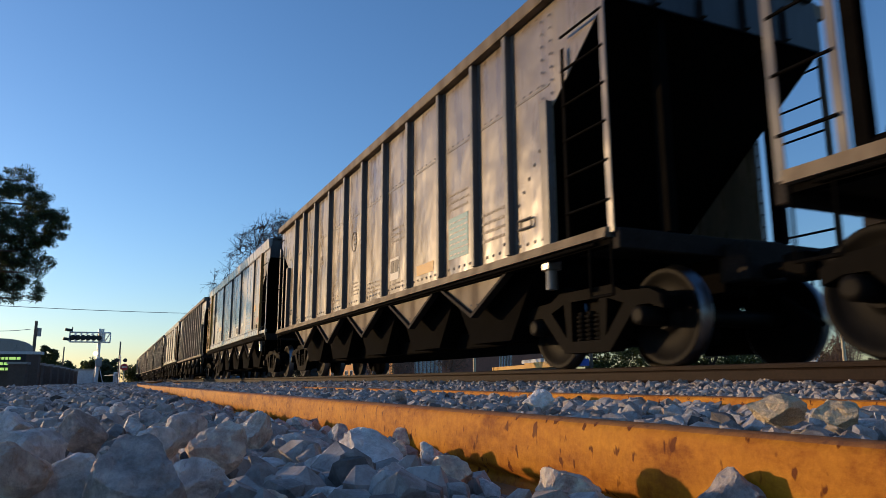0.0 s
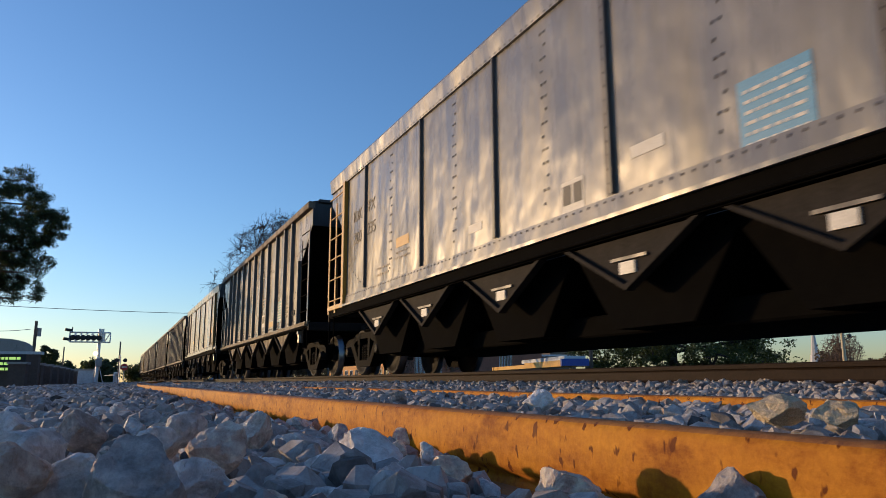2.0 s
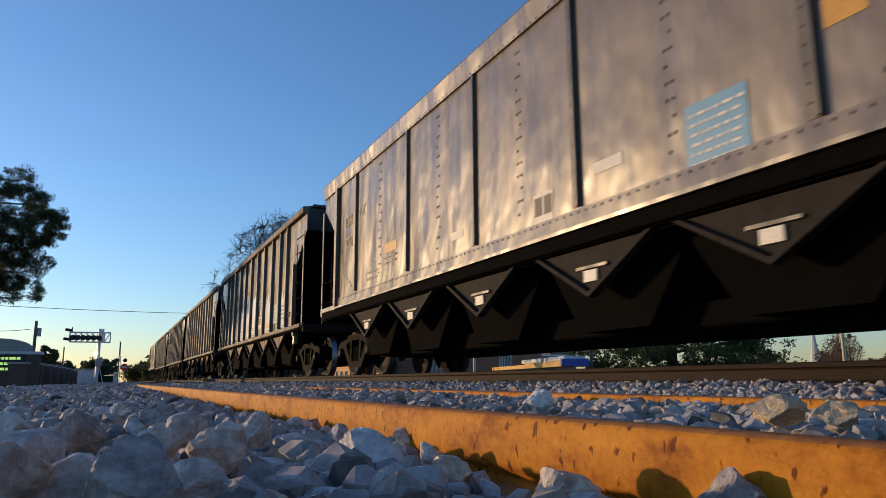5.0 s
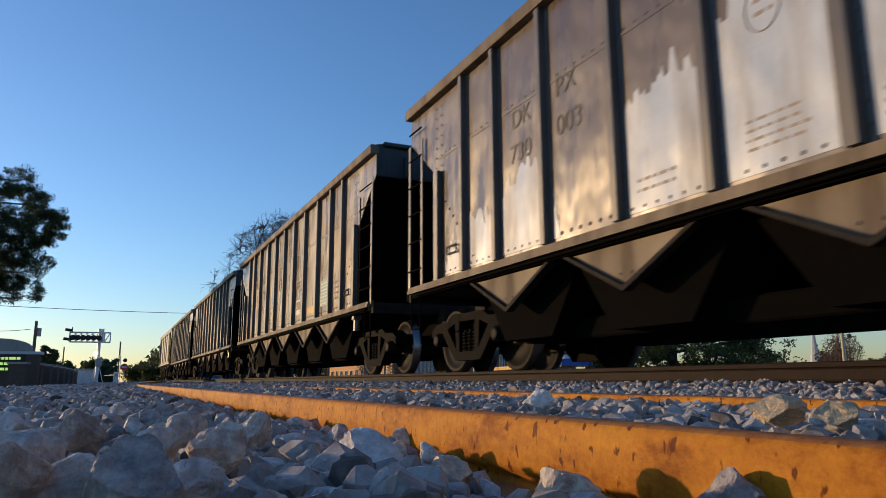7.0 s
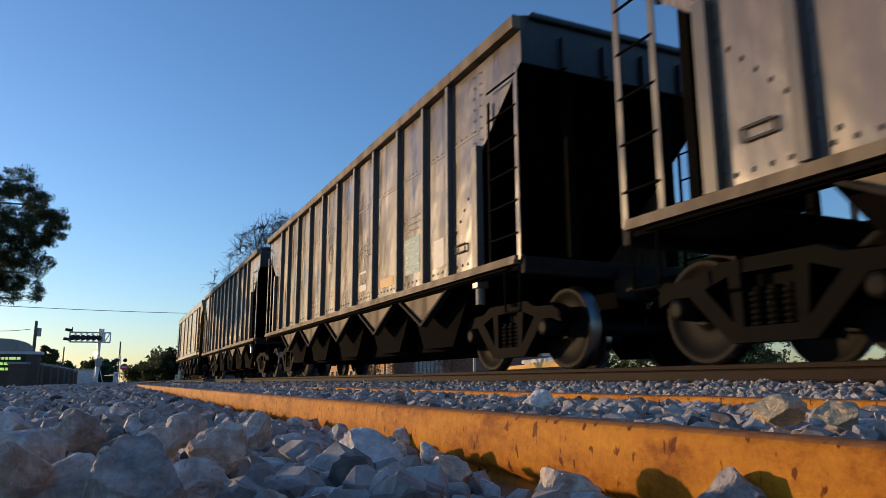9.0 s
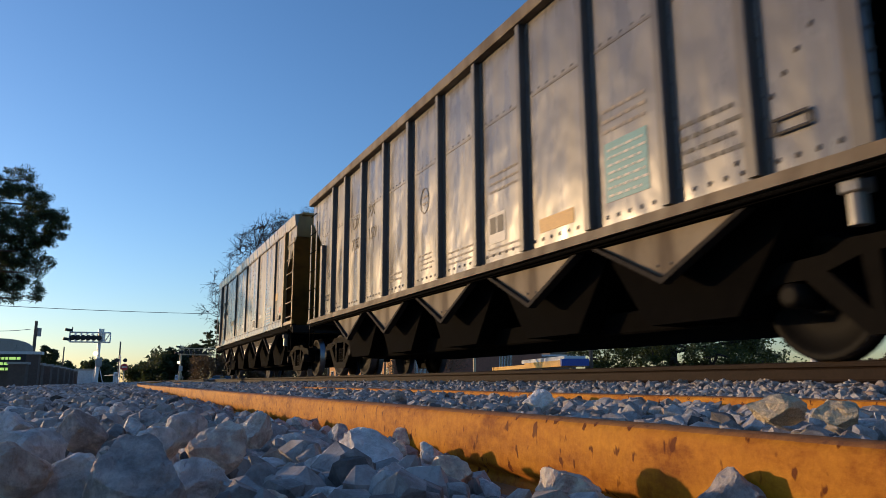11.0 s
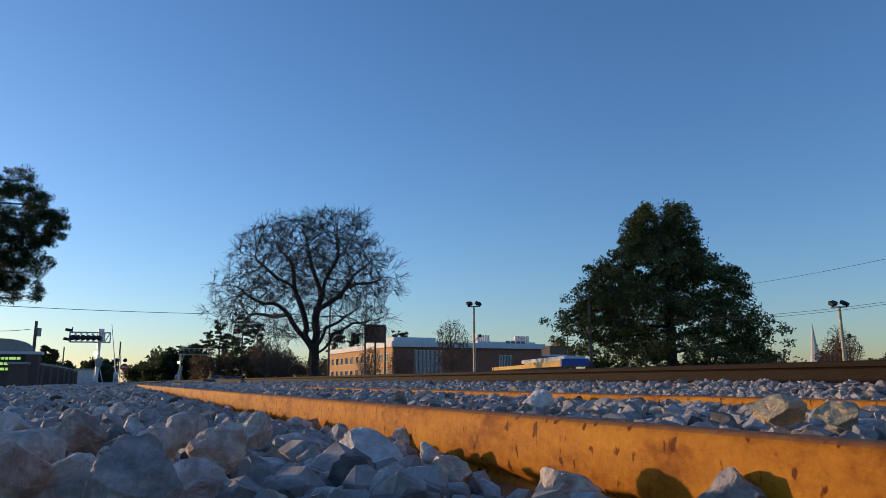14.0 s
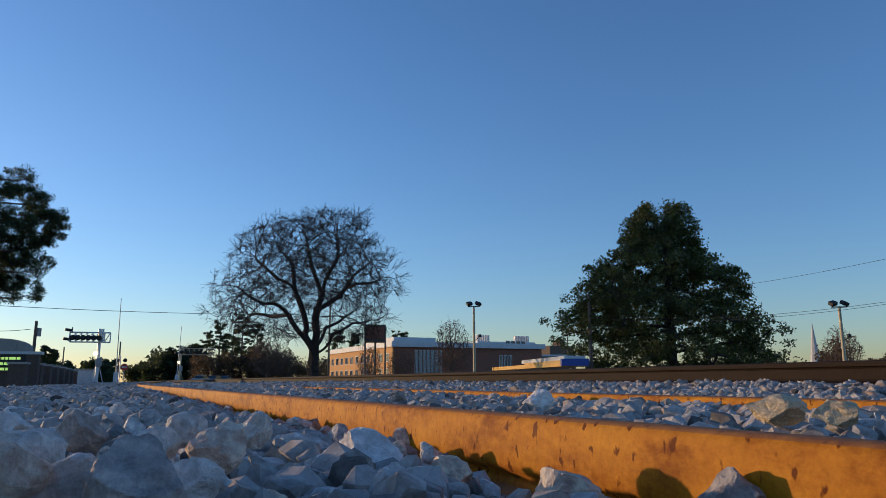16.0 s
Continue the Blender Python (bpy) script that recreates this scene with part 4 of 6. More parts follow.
# ================= poles, wires, signs =================
def flood_pole(px, d, top, label):
    h = height_at(px, top, d)
    p = thing("light_pole", None, None, label, "light pole", "floodlight poles", at=Matrix.Translation(spot(px, d)))
    bm = bmesh.new()
    rod(bm, (0, 0, 0), (0, 0, h), 0.16, 0.11, 12)
    part("mast", bm, M["pole"], p)
    bm = bmesh.new()
    rod(bm, (-0.55, 0.3, h), (0.55, -0.3, h), 0.05)
    part("crossarm", bm, M["black"], p)
    for e in (-0.42, 0.42):
        bm = bmesh.new()
        box(bm, (e, -e * 0.5, h + 0.30), (0.62, 0.5, 0.34), 0.06, Euler((0.5, e * 0.5, 0)).to_matrix().to_4x4())
        part("floodlight", bm, M["black"], p)
    bm = bmesh.new()
    rod(bm, (0, 0, h * 0.55), (0.5, -0.2, h * 0.60), 0.03)
    box(bm, (0.55, -0.2, h * 0.62), (0.3, 0.3, 0.3), 0.06)
    part("lamp", bm, M["black"], p)


flood_pole(840, 74, 543, "steel pole with twin floodlights, yellow sunlight in its colour")
flood_pole(1499, 66, 543, "grey steel pole with twin floodlights")


def utility_pole(px, d, top, label, arm=True, r=0.14, tilt=0.0):
    h = height_at(px, top, d)
    p = thing("utility_pole", None, None, label, "utility pole", "utility poles", at=Matrix.Translation(spot(px, d)) @ pose(0, 0, 0, 0, tilt, 0))
    bm = bmesh.new()
    rod(bm, (0, 0, 0), (0, 0, h), r, r * 0.72, 10)
    part("mast", bm, M["wood_pole"], p)
    if arm:
        bm = bmesh.new()
        box(bm, (0, 0, h * 0.93), (2.2, 0.12, 0.12), 0.01, Matrix.Rotation(-YAW, 4, "Z"))
        for e in (-0.9, 0.0, 0.9):
            rod(bm, (e * math.cos(YAW), -e * math.sin(YAW), h * 0.93), (e * math.cos(YAW), -e * math.sin(YAW), h * 0.93 + 0.3), 0.05, seg=6)
        part("crossarm", bm, M["wood_pole"], p)
    return p


utility_pole(54, 70, 568, "leaning timber utility pole with a small transformer", False, 0.16)
utility_pole(108, 140, 614, "distant timber utility pole", False)
utility_pole(208, 110, 605, "slim timber pole beside the crossing", False)
utility_pole(580, 80, 514, "slim dark timber pole", False, 0.12, 0.6)
utility_pole(645, 84, 566, "dark timber pole beside a sign", False, 0.12)
utility_pole(681, 84, 576, "dark timber pole beside a sign", False, 0.12)
utility_pole(1007, 120, 597, "timber utility pole with a crossarm", True)
utility_pole(-40, 66, 580, "timber utility pole beside the entrance sign", False)
utility_pole(1622, 40, 440, "timber utility pole carrying overhead cables", False)
utility_pole(1048, 54, 520, "timber utility pole before the evergreen", False, 0.15)

bm = bmesh.new()
q = spot(54, 70)
hq = height_at(54, 588, 70)
rod(bm, (0.28, 0, hq - 0.35), (0.28, 0, hq + 0.35), 0.16, seg=12)
box(bm, (0.15, 0, hq), (0.3, 0.1, 0.1))
part("transformer", bm, M["concrete"], bpy.data.objects["utility_pole"])


def wire(a, b, sag, label, r=0.018):
    """A sagging cable between two (px, py, distance)."""
    a, b = ray_at(*a), ray_at(*b)
    segs, last = [], None
    for i in range(25):
        f = i / 24
        p = np.array(a.lerp(b, f)) - np.array((0, 0, 4 * sag * f * (1 - f)))
        if last is not None:
            segs.append((last, p, r, r))
        last = p
    thing("overhead_wire", tube_mesh("overhead_wire", segs, M["cable"]), None, label, "wire", "overhead wires")


wire((-60, 538, 60), (585, 556, 80), 0.3, "thin black overhead cable", 0.025)
wire((-40, 585, 66), (54, 583, 70), 0.1, "thin black overhead cable", 0.025)
wire((1048, 528, 54), (1620, 447, 40), 0.5, "thin black overhead cable", 0.012)
wire((1048, 556, 54), (1620, 527, 40), 0.6, "thin black overhead cable", 0.012)
wire((1048, 562, 54), (1620, 531, 40), 0.6, "thin black overhead cable", 0.012)


def board_sign():
    p = thing("board_sign", None, None, "dark square board sign on a post", "sign", at=Matrix.Translation(spot(663, 82)) @ Matrix.Rotation(-YAW, 4, "Z"))
    z0, z1 = height_at(663, 607, 82), height_at(663, 575, 82)
    slab(p, "board", -1.15, 1.15, -0.1, 0.1, z0, z1, M["brownwall"])
    slab(p, "board_face", -1.0, 1.0, -0.112, -0.104, z0 + 0.5, z1 - 0.3, M["brick"], "faded red-brown sign face")
    bm = bmesh.new()
    rod(bm, (0, 0, 0), (0, 0, z0 + 0.02), 0.12, seg=10)
    part("post", bm, M["black"], p)


board_sign()


def cantilever(px, d, top, arm0, arm1, label, colour):
    """A crossing signal: mast, lattice arm over the road, lamp heads."""
    h = height_at(px, top, d)
    scale = d / 1250 * 1.09
    p = thing("crossing_signal", None, None, label, "crossing signal", "crossing signals", at=Matrix.Translation(spot(px, d)) @ Matrix.Rotation(-YAW + 0.35, 4, "Z"))
    x0, x1 = (arm0 - px) * scale, (arm1 - px) * scale
    bm = bmesh.new()
    rod(bm, (0, 0, 0), (0, 0, h), 0.19, 0.16, 14)
    rod(bm, (0.3, 0, h * 0.75), (0.3, 0, h), 0.12, seg=10)
    part("mast", bm, M[colour], p)
    bm = bmesh.new()
    za, zb = h * 0.76, h * 0.93
    for z in (za, zb):
        for y in (-0.3, 0.3):
            rod(bm, (x0, y, z), (x1, y, z), 0.06, seg=8)
    n = 7
    for i in range(n + 1):
        x = x0 + (x1 - x0) * i / n
        for y in (-0.3, 0.3):
            rod(bm, (x, y, za), (x, y, zb), 0.04, seg=6)
            if i < n:
                rod(bm, (x, y, za), (x + (x1 - x0) / n, y, zb), 0.03, seg=6)
    part("arm", bm, M[colour], p, "lattice cantilever arm")
    for i in range(6):
        x = x0 + (x1 - x0) * (0.08 + 0.13 * i)
        bm = bmesh.new()
        rod(bm, (x, -0.36, za + 0.45), (x, -0.5, za + 0.45), 0.30, seg=16)
        rod(bm, (x, -0.5, za + 0.5), (x, -0.8, za + 0.5), 0.16, seg=10)
        part("lamp_head", bm, M["black"], p)
    for z, dx in ((h * 0.96, 0.2), (h * 0.80, 0.1)):
        bm = bmesh.new()
        rod(bm, (x0 + dx, 0, z), (x0 + dx - 0.7, -0.2, z + 0.1), 0.16, seg=10)
        rod(bm, (x0 + dx, 0, z - 0.3), (x0 + dx, 0, z + 0.4), 0.06, seg=6)
        part("lamp_head", bm, M["black"], p)
    bm = bmesh.new()
    box(bm, (0.1, -0.1, h * 0.40), (0.62, 0.5, 0.9), 0.04)
    part("relay_box", bm, M["concrete"], p)
    bm = bmesh.new()
    rod(bm, (-0.28, -0.25, h * 0.56), (-0.28, -0.34, h * 0.56), 0.24, seg=14)
    part("signal_lens", bm, M["lamp_on"], p, "lit amber signal lens")
    for e in (-1, 1):
        bm = bmesh.new()
        rod(bm, (e * 0.7, 0.4, 0), (0, 0, h * 0.45), 0.05, seg=6)
        part("brace", bm, M[colour], p)


cantilever(170, 88, 582, 131, 184, "bright aluminium crossing signal with cantilever arm", "alu")
cantilever(317, 132, 612, 314, 366, "sunlit yellowish crossing signal with cantilever arm", "pole")

GATES = []


def gate(px, d, length, label):
    base = spot(px, d)
    g = thing("crossing_gate", None, None, label, "crossing gate", "crossing gates", at=Matrix.Translation(base))
    bm = bmesh.new()
    box(bm, (0, 0, 0.75), (0.5, 0.5, 1.5), 0.05)
    part("mechanism", bm, M["fascia"], g, "pale gate mechanism box")
    bm = bmesh.new()
    rod(bm, (0, 0, -0.2), (0, 0, length), 0.07, 0.035, 8)
    arm = part("gate_arm", bm, M["white"], g, "long slender gate arm", pose(0, 0, 1.2))
    bm = bmesh.new()
    box(bm, (0, 0, -0.5), (0.25, 0.3, 0.7), 0.03)
    part("counterweight", bm, M["concrete"], arm)
    GATES.append(arm)


gate(204, 92, 9.0, "railway crossing gate with slender white arm")
gate(312, 128, 9.0, "railway crossing gate with slender white arm")


def round_sign():
    d = 100
    p = thing("stop_sign", None, None, "round dark red road sign on a post", "road sign", at=Matrix.Translation(spot(218, d)) @ Matrix.Rotation(-0.1, 4, "Z"))
    z = height_at(218, 650, d)
    bm = bmesh.new()
    rod(bm, (0, 0, 0), (0, 0, z), 0.05, seg=8)
    part("post", bm, M["concrete"], p)
    bm = bmesh.new()
    rod(bm, (0, -0.06, z), (0, -0.1, z), 0.46, seg=8)
    part("plate", bm, M["sign_red"], p, "red plate")
    bm = bmesh.new()
    box(bm, (0, -0.103, z), (0.6, 0.006, 0.16))
    part("plate_bar", bm, M["white"], p)
    s = thing("crossing_lights", None, None, "small black crossing lights on a mast", "crossing signal", "crossing signals", at=Matrix.Translation(spot(210, 96)))
    zz = height_at(210, 638, 96)
    bm = bmesh.new()
    rod(bm, (0, 0, 0), (0, 0, zz + 0.6), 0.07, seg=8)
    part("mast", bm, M["alu"], s)
    for e in (-0.4, 0.55):
        bm = bmesh.new()
        rod(bm, (e, 0, zz), (e, -0.3, zz), 0.24, seg=14)
        part("lamp_head", bm, M["black"], s)
    c = thing("relay_cabinet", None, None, "pale steel relay cabinet beside the crossing", "cabinet", at=Matrix.Translation(spot(151, 95)) @ Matrix.Rotation(-0.2, 4, "Z"))
    slab(c, "body", -0.9, 0.9, -0.7, 0.7, 0, height_at(151, 656, 95), M["fascia"])
    slab(c, "roof", -1.0, 1.0, -0.8, 0.8, height_at(151, 656, 95) + 0.003, height_at(151, 654, 95) + 0.05, M["concrete"])


round_sign()


def sign_wall():
    """A brick entrance sign with an arched top and a lit message board, and the row of piers beside it."""
    m = Matrix.Translation(spot(8, 52)) @ Matrix.Rotation(-0.12, 4, "Z")
    s = thing("entrance_sign", None, None, "brick entrance sign with arched top and lit message board", "sign", at=m)
    k = 52 / 1250 * 1.12
    h = height_at(8, 622, 52)
    slab(s, "wall", -2.6, 1.75, 0, 0.6, 0, h, M["pillar"])
    bm = bmesh.new()
    arch = [(-2.2, h + 0.003), (1.3, h + 0.003)] + [(-0.45 + 1.75 * math.cos(a), h + 0.18 + 0.62 * math.sin(a)) for a in np.linspace(0, math.pi, 13)]
    prism(bm, arch, "y", 0.05, 0.5)
    part("arch", bm, M["concrete"], s, "grey arched top")
    bm = bmesh.new()
    rod(bm, (0.15, 0.03, h + 0.32), (0.15, -0.03, h + 0.32), 0.30, seg=20)
    part("round_badge", bm, M["concrete"], s)
    slab(s, "cornice", -2.7, 1.9, -0.08, 0.68, h - 0.18, h - 0.001, M["fascia"], "pale cornice")
    z0, z1 = height_at(8, 656, 52), height_at(8, 627, 52)
    slab(s, "message_board", -2.2, 1.05, -0.09, -0.004, z0, z1, M["black"], "black message board")
    rng = random.Random(3)
    for r in range(3):
        x = -1.9
        z = z1 - 0.26 - r * 0.33
        while x < 0.75 - 0.3 * r:
            w = rng.uniform(0.14, 0.4)
            slab(s, "message_bar", x, x + w, -0.10, -0.092, z - 0.08, z + 0.08, M["led"], "lit green-yellow message bar")
            x += w + 0.06
    for i, (px, d, w) in enumerate(((30, 50, 0.75), (58, 53, 0.8), (77, 58, 0.7), (91, 64, 0.7), (103, 70, 0.7), (113, 77, 0.7), (121, 84, 0.7), (128, 92, 0.7))):
        hh = height_at(px, 641 + i * 2.1, d)
        t = thing("brick_pier", None, None, "dark brick pier with pale cap in a row", "pier", "piers of the boundary wall", at=Matrix.Translation(spot(px, d)) @ Matrix.Rotation(-0.12, 4, "Z"))
        slab(t, "shaft", -w * 0.62, w * 0.62, -w / 2, w / 2, 0, hh - 0.14, M["pillar"])
        slab(t, "cap", -w * 0.72, w * 0.72, -w * 0.6, w * 0.6, hh - 0.137, hh, M["concrete"], "pale stone cap")
    bm = bmesh.new()
    lamp = thing("pier_lantern", None, None, "small lit lantern on a pier", "lantern", at=Matrix.Translation(spot(61, 52.9) + Vector((0, 0, height_at(58, 641, 53)))))
    slab(lamp, "lantern_glass", -0.14, 0.14, -0.14, 0.14, 0.005, 0.42, M["lamp_on"], "glowing glass")
    slab(lamp, "lantern_cap", -0.18, 0.18, -0.18, 0.18, 0.422, 0.5, M["black"])
    a, b = spot(58, 53.4), spot(128, 92.4)
    f, length = wall_frame(58, 53.4, 128, 92.4)
    w = thing("boundary_wall", None, None, "low dark brick boundary wall between piers", "wall", at=f)
    slab(w, "wall_panel", 0.5, length, 0.0, 0.25, 0, height_at(90, 655, 65), M["pillar"])


sign_wall()


# ================= road and waiting cars =================
f, length = wall_frame(150, 100, 420, 150)
bm = bmesh.new()
box(bm, (length / 2, 0, 0.01), (length * 2.6, 9.0, 0.02))
thing("road", bm, M["asphalt"], "asphalt road over the crossing", "road", kind="structure", at=f)
ROAD = f
TRAFFIC = []


def road_car(i):
    c = thing("road_car", None, None, ("silver", "dark grey", "pale grey")[i] + " saloon car on the road by the crossing", "car", "cars on the road")
    bm = bmesh.new()
    prism(bm, [(-2.2, 0.35), (2.2, 0.35), (2.25, 0.6), (2.1, 0.85), (1.0, 0.95), (-1.4, 0.98), (-2.15, 0.92), (-2.25, 0.6)], "y", -0.88, 0.88)
    bmesh.ops.bevel(bm, geom=bm.edges[:], offset=0.05, segments=2, affect="EDGES")
    part("body", bm, M["car_paint"], c)
    bm = bmesh.new()
    prism(bm, [(-1.5, 0.96), (1.05, 0.94), (0.45, 1.40), (-0.9, 1.42)], "y", -0.76, 0.76)
    part("cabin_glass", bm, M["glass"], c, "dark tinted glass")
    bm = bmesh.new()
    prism(bm, [(-0.9, 1.423), (0.45, 1.403), (0.40, 1.46), (-0.85, 1.48)], "y", -0.72, 0.72)
    part("roof", bm, M["car_paint"], c)
    for x in (-1.35, 1.35):
        for y in (-0.8, 0.8):
            bm = bmesh.new()
            rod(bm, (x, y - 0.1, 0.32), (x, y + 0.1, 0.32), 0.32, seg=20)
            part("wheel", bm, M["tyre"], c)
    TRAFFIC.append(c)


for i in range(3):
    road_car(i)


def surroundings_motions():
    rise = ((0, 90), (11.6, 90), (12.5, 78), (13.0, 66), (13.5, 53), (14.0, 45), (14.5, 36), (15.0, 27), (15.5, 15), (16, 3))
    for arm, late, heading in ((GATES[0], 0.0, 8.0), (GATES[1], 0.9, -12.0)):
        rows = [(0, 90)] + [(t + late, a) for t, a in rise[1:] if t + late < 15.95]
        last = 3 if late == 0 else 15
        rows.append((16, last))
        walk(arm, [(t, pose(0, 0, 1.2) @ Matrix.Rotation(radians(heading), 4, "Z") @ Matrix.Rotation(radians(-a), 4, "X")) for t, a in rows])
    along = ROAD.to_3x3() @ Vector((1, 0, 0))
    a = spot(385, 143)
    for i, car in enumerate(TRAFFIC):
        rows = []
        for t, s in ((0, 0.0), (13.4, 0.0), (14.3, -0.9), (14.8, -2.4), (15.3, -4.4), (16, -8.2)):
            p = a + along * (s + i * 6.2)
            rows.append((t, Matrix.Translation((p.x, p.y, GROUND_Z + 0.03)) @ Matrix.Rotation(math.atan2(along.y, along.x) + math.pi, 4, "Z")))
        walk(car, rows)


# ================= hopper cars =================
# car space: x across, y along (front is -y), z up from the rail's top; the middle of the car is at 0
END, SIDE_END, HALF = 7.2, 6.2, 1.47
SILL, CHORD, TOP = 1.17, 4.10, 4.27
BAYS = (-4.3, -2.25, 0.0, 2.25, 4.3)
TRUCK = 6.1
POSTS_RIBBED = (0, 1.13, 2.24, 3.42, 4.47, 5.33)
POSTS_SMOOTH = (-4.93, -2.33, -0.05, 2.13, 4.76)


def body_height(z, ribbed):
    """Height on the body, from the height on the common drawing of both kinds of car."""
    if z < 0.95:
        return z
    return 1.135 + (z - 1.17) * 0.941 if ribbed else 1.295 + (z - 1.29) * 0.938


def dot(bm, p, r, sx):
    """A small domed rivet head on a side face."""
    tip = bm.verts.new((p[0] + sx * r * 0.7, p[1], p[2]))
    ring = [bm.verts.new((p[0], p[1] + r * math.cos(a), p[2] + r * math.sin(a))) for a in (0.5, 1.55, 2.6, 3.64, 4.69, 5.74)]
    for i in range(6):
        bm.faces.new((tip, ring[i], ring[(i + 1) % 6]) if sx < 0 else (tip, ring[(i + 1) % 6], ring[i]))


def side_outline():
    return [(-SIDE_END, SILL + 0.1), (SIDE_END, SILL + 0.1), (SIDE_END, 2.85), (END - 0.08, 3.62), (END, 3.70), (END, CHORD + 0.03),
            (-END, CHORD + 0.03), (-END, 3.70), (-END + 0.08, 3.62), (-SIDE_END, 2.85)]


def mesh_set(ribbed):
    """The shared meshes of one kind of car."""
    k = {}
    for sx, tag in ((-1, "near"), (1, "far")):
        bm = bmesh.new()
        prism(bm, side_outline(), "x", sx * HALF, sx * (HALF - 0.012))
        k["sheet_" + tag] = finish(bm, "side_sheet", M["tan"])
        bm = bmesh.new()
        if ribbed:
            prism(bm, [(sx * (HALF - 0.03), SILL), (sx * 1.575, SILL), (sx * 1.575, SILL + 0.05), (sx * 1.56, SILL + 0.055), (sx * 1.56, SILL + 0.10),
                       (sx * (HALF - 0.03), SILL + 0.13)], "y", -END + 0.1, END - 0.1)
        else:
            prism(bm, [(sx * (HALF - 0.03), SILL + 0.12), (sx * 1.55, SILL + 0.12), (sx * 1.55, SILL + 0.16), (sx * 1.50, SILL + 0.17), (sx * 1.49, SILL + 0.35),
                       (sx * (HALF - 0.03), SILL + 0.37)], "y", -SIDE_END - 0.05, SIDE_END + 0.05)
        k["sill_" + tag] = finish(bm, "side_sill", M["tan"])
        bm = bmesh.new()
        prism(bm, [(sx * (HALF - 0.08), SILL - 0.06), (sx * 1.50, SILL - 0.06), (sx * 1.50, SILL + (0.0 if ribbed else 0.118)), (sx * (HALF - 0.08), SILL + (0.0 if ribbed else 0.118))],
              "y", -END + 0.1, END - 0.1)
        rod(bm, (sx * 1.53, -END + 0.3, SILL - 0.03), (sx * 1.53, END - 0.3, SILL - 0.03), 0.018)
        k["under_" + tag] = finish(bm, "sill_flange", M["soot_and_shade"])
        bm = bmesh.new()
        if ribbed:
            prism(bm, [(sx * (HALF - 0.05), CHORD), (sx * 1.575, CHORD), (sx * 1.585, CHORD + 0.02), (sx * 1.585, TOP - 0.02), (sx * 1.57, TOP), (sx * (HALF - 0.05), TOP)], "y", -END, END)
        else:
            prism(bm, [(sx * (HALF + 0.001), CHORD - 0.14), (sx * 1.505, CHORD - 0.14), (sx * 1.535, TOP - 0.03), (sx * 1.53, TOP), (sx * (HALF - 0.05), TOP), (sx * (HALF - 0.05), CHORD)], "y", -END, END)
        k["chord_" + tag] = finish(bm, "top_chord", M["tan"])
        # rivets
        bm = bmesh.new()
        if ribbed:
            ys = [s * p for p in POSTS_RIBBED for s in ((1, -1) if p else (1,))] + [SIDE_END - 0.07, -SIDE_END + 0.07]
            for y in ys:
                for i in range(17):
                    for o in (-0.085, 0.085):
                        dot(bm, (sx * 1.486, y + o, 1.42 + i * 0.158), 0.018, sx)
            for i in range(80):
                y = -6.1 + i * 0.1545
                if min(abs(y - q) for q in ys) > 0.13:
                    dot(bm, (sx * HALF, y, SILL + 0.21), 0.027, sx)
                    dot(bm, (sx * HALF, y, 3.18), 0.018, sx)
                    dot(bm, (sx * HALF, y, CHORD - 0.07), 0.012, sx)
            for e in (1, -1):
                for i in range(9):
                    dot(bm, (sx * HALF, e * (6.05 - i * 0.115), 2.55 - i * 0.135), 0.028, sx)
        else:
            ys = sorted((*[-q for q in POSTS_SMOOTH], -SIDE_END, SIDE_END))
            mids = [(a + b) / 2 for a, b in zip(ys, ys[1:])]
            for y in mids[1:-1]:
                for i in range(14):
                    for o in (-0.035, 0.035):
                        if (i * 7 + int(o > 0)) % 5:
                            dot(bm, (sx * HALF, y + o, 1.72 + i * 0.158), 0.023, sx)
            for e in (1, -1):
                for i in range(7):
                    dot(bm, (sx * HALF, e * (6.05 - i * 0.14), 2.2 - i * 0.085), 0.022, sx)
            for y in ys:
                for i in range(16):
                    dot(bm, (sx * 1.475, y + 0.06, 1.66 + i * 0.145), 0.017, sx)
            for i in range(100):
                y = -6.1 + i * 0.1235
                dot(bm, (sx * 1.494, y, SILL + 0.31), 0.017, sx)
                dot(bm, (sx * 1.509, y, CHORD - 0.115), 0.017, sx)
        k["rivets_" + tag] = finish(bm, "rivets", M["post"])
        bm = bmesh.new()
        box(bm, (sx * (HALF + 0.003), 0, 3.135), (0.005, 12.3, 0.03))
        k["lap_" + tag] = finish(bm, "lap_seam", M["post"])
        # the triangular pocket plates under the sill
        bm = bmesh.new()
        prism(bm, [(-0.80, SILL - 0.07), (0.80, SILL - 0.07), (0.06, 0.70), (-0.06, 0.70)], "x", sx * 1.44, sx * 1.425)
        k["pocket_" + tag] = finish(bm, "pocket_plate", M["tan"])
        bm = bmesh.new()
        for e in (1, -1):
            prism(bm, [(e * 0.90, SILL - 0.07), (e * 0.82, SILL - 0.07), (e * 0.0, 0.685), (e * 0.0, 0.635)], "x", sx * 1.50, sx * 1.40)
        k["pocket_flange_" + tag] = finish(bm, "pocket_flange", M["dull"])
        bm = bmesh.new()
        box(bm, (sx * 1.456, 0, 0.84), (0.02, 0.20, 0.11))
        k["pocket_tag_" + tag] = finish(bm, "door_tag", M["white"])
        bm = bmesh.new()
        box(bm, (sx * 1.458, -0.02, 0.925), (0.024, 0.46, 0.03))
        k["pocket_bar_" + tag] = finish(bm, "door_latch_bar", M["post"])
        bm = bmesh.new()
        for i in range(2):
            dot(bm, (sx * 1.44, -0.07 + i * 0.16, 0.80), 0.018, sx)
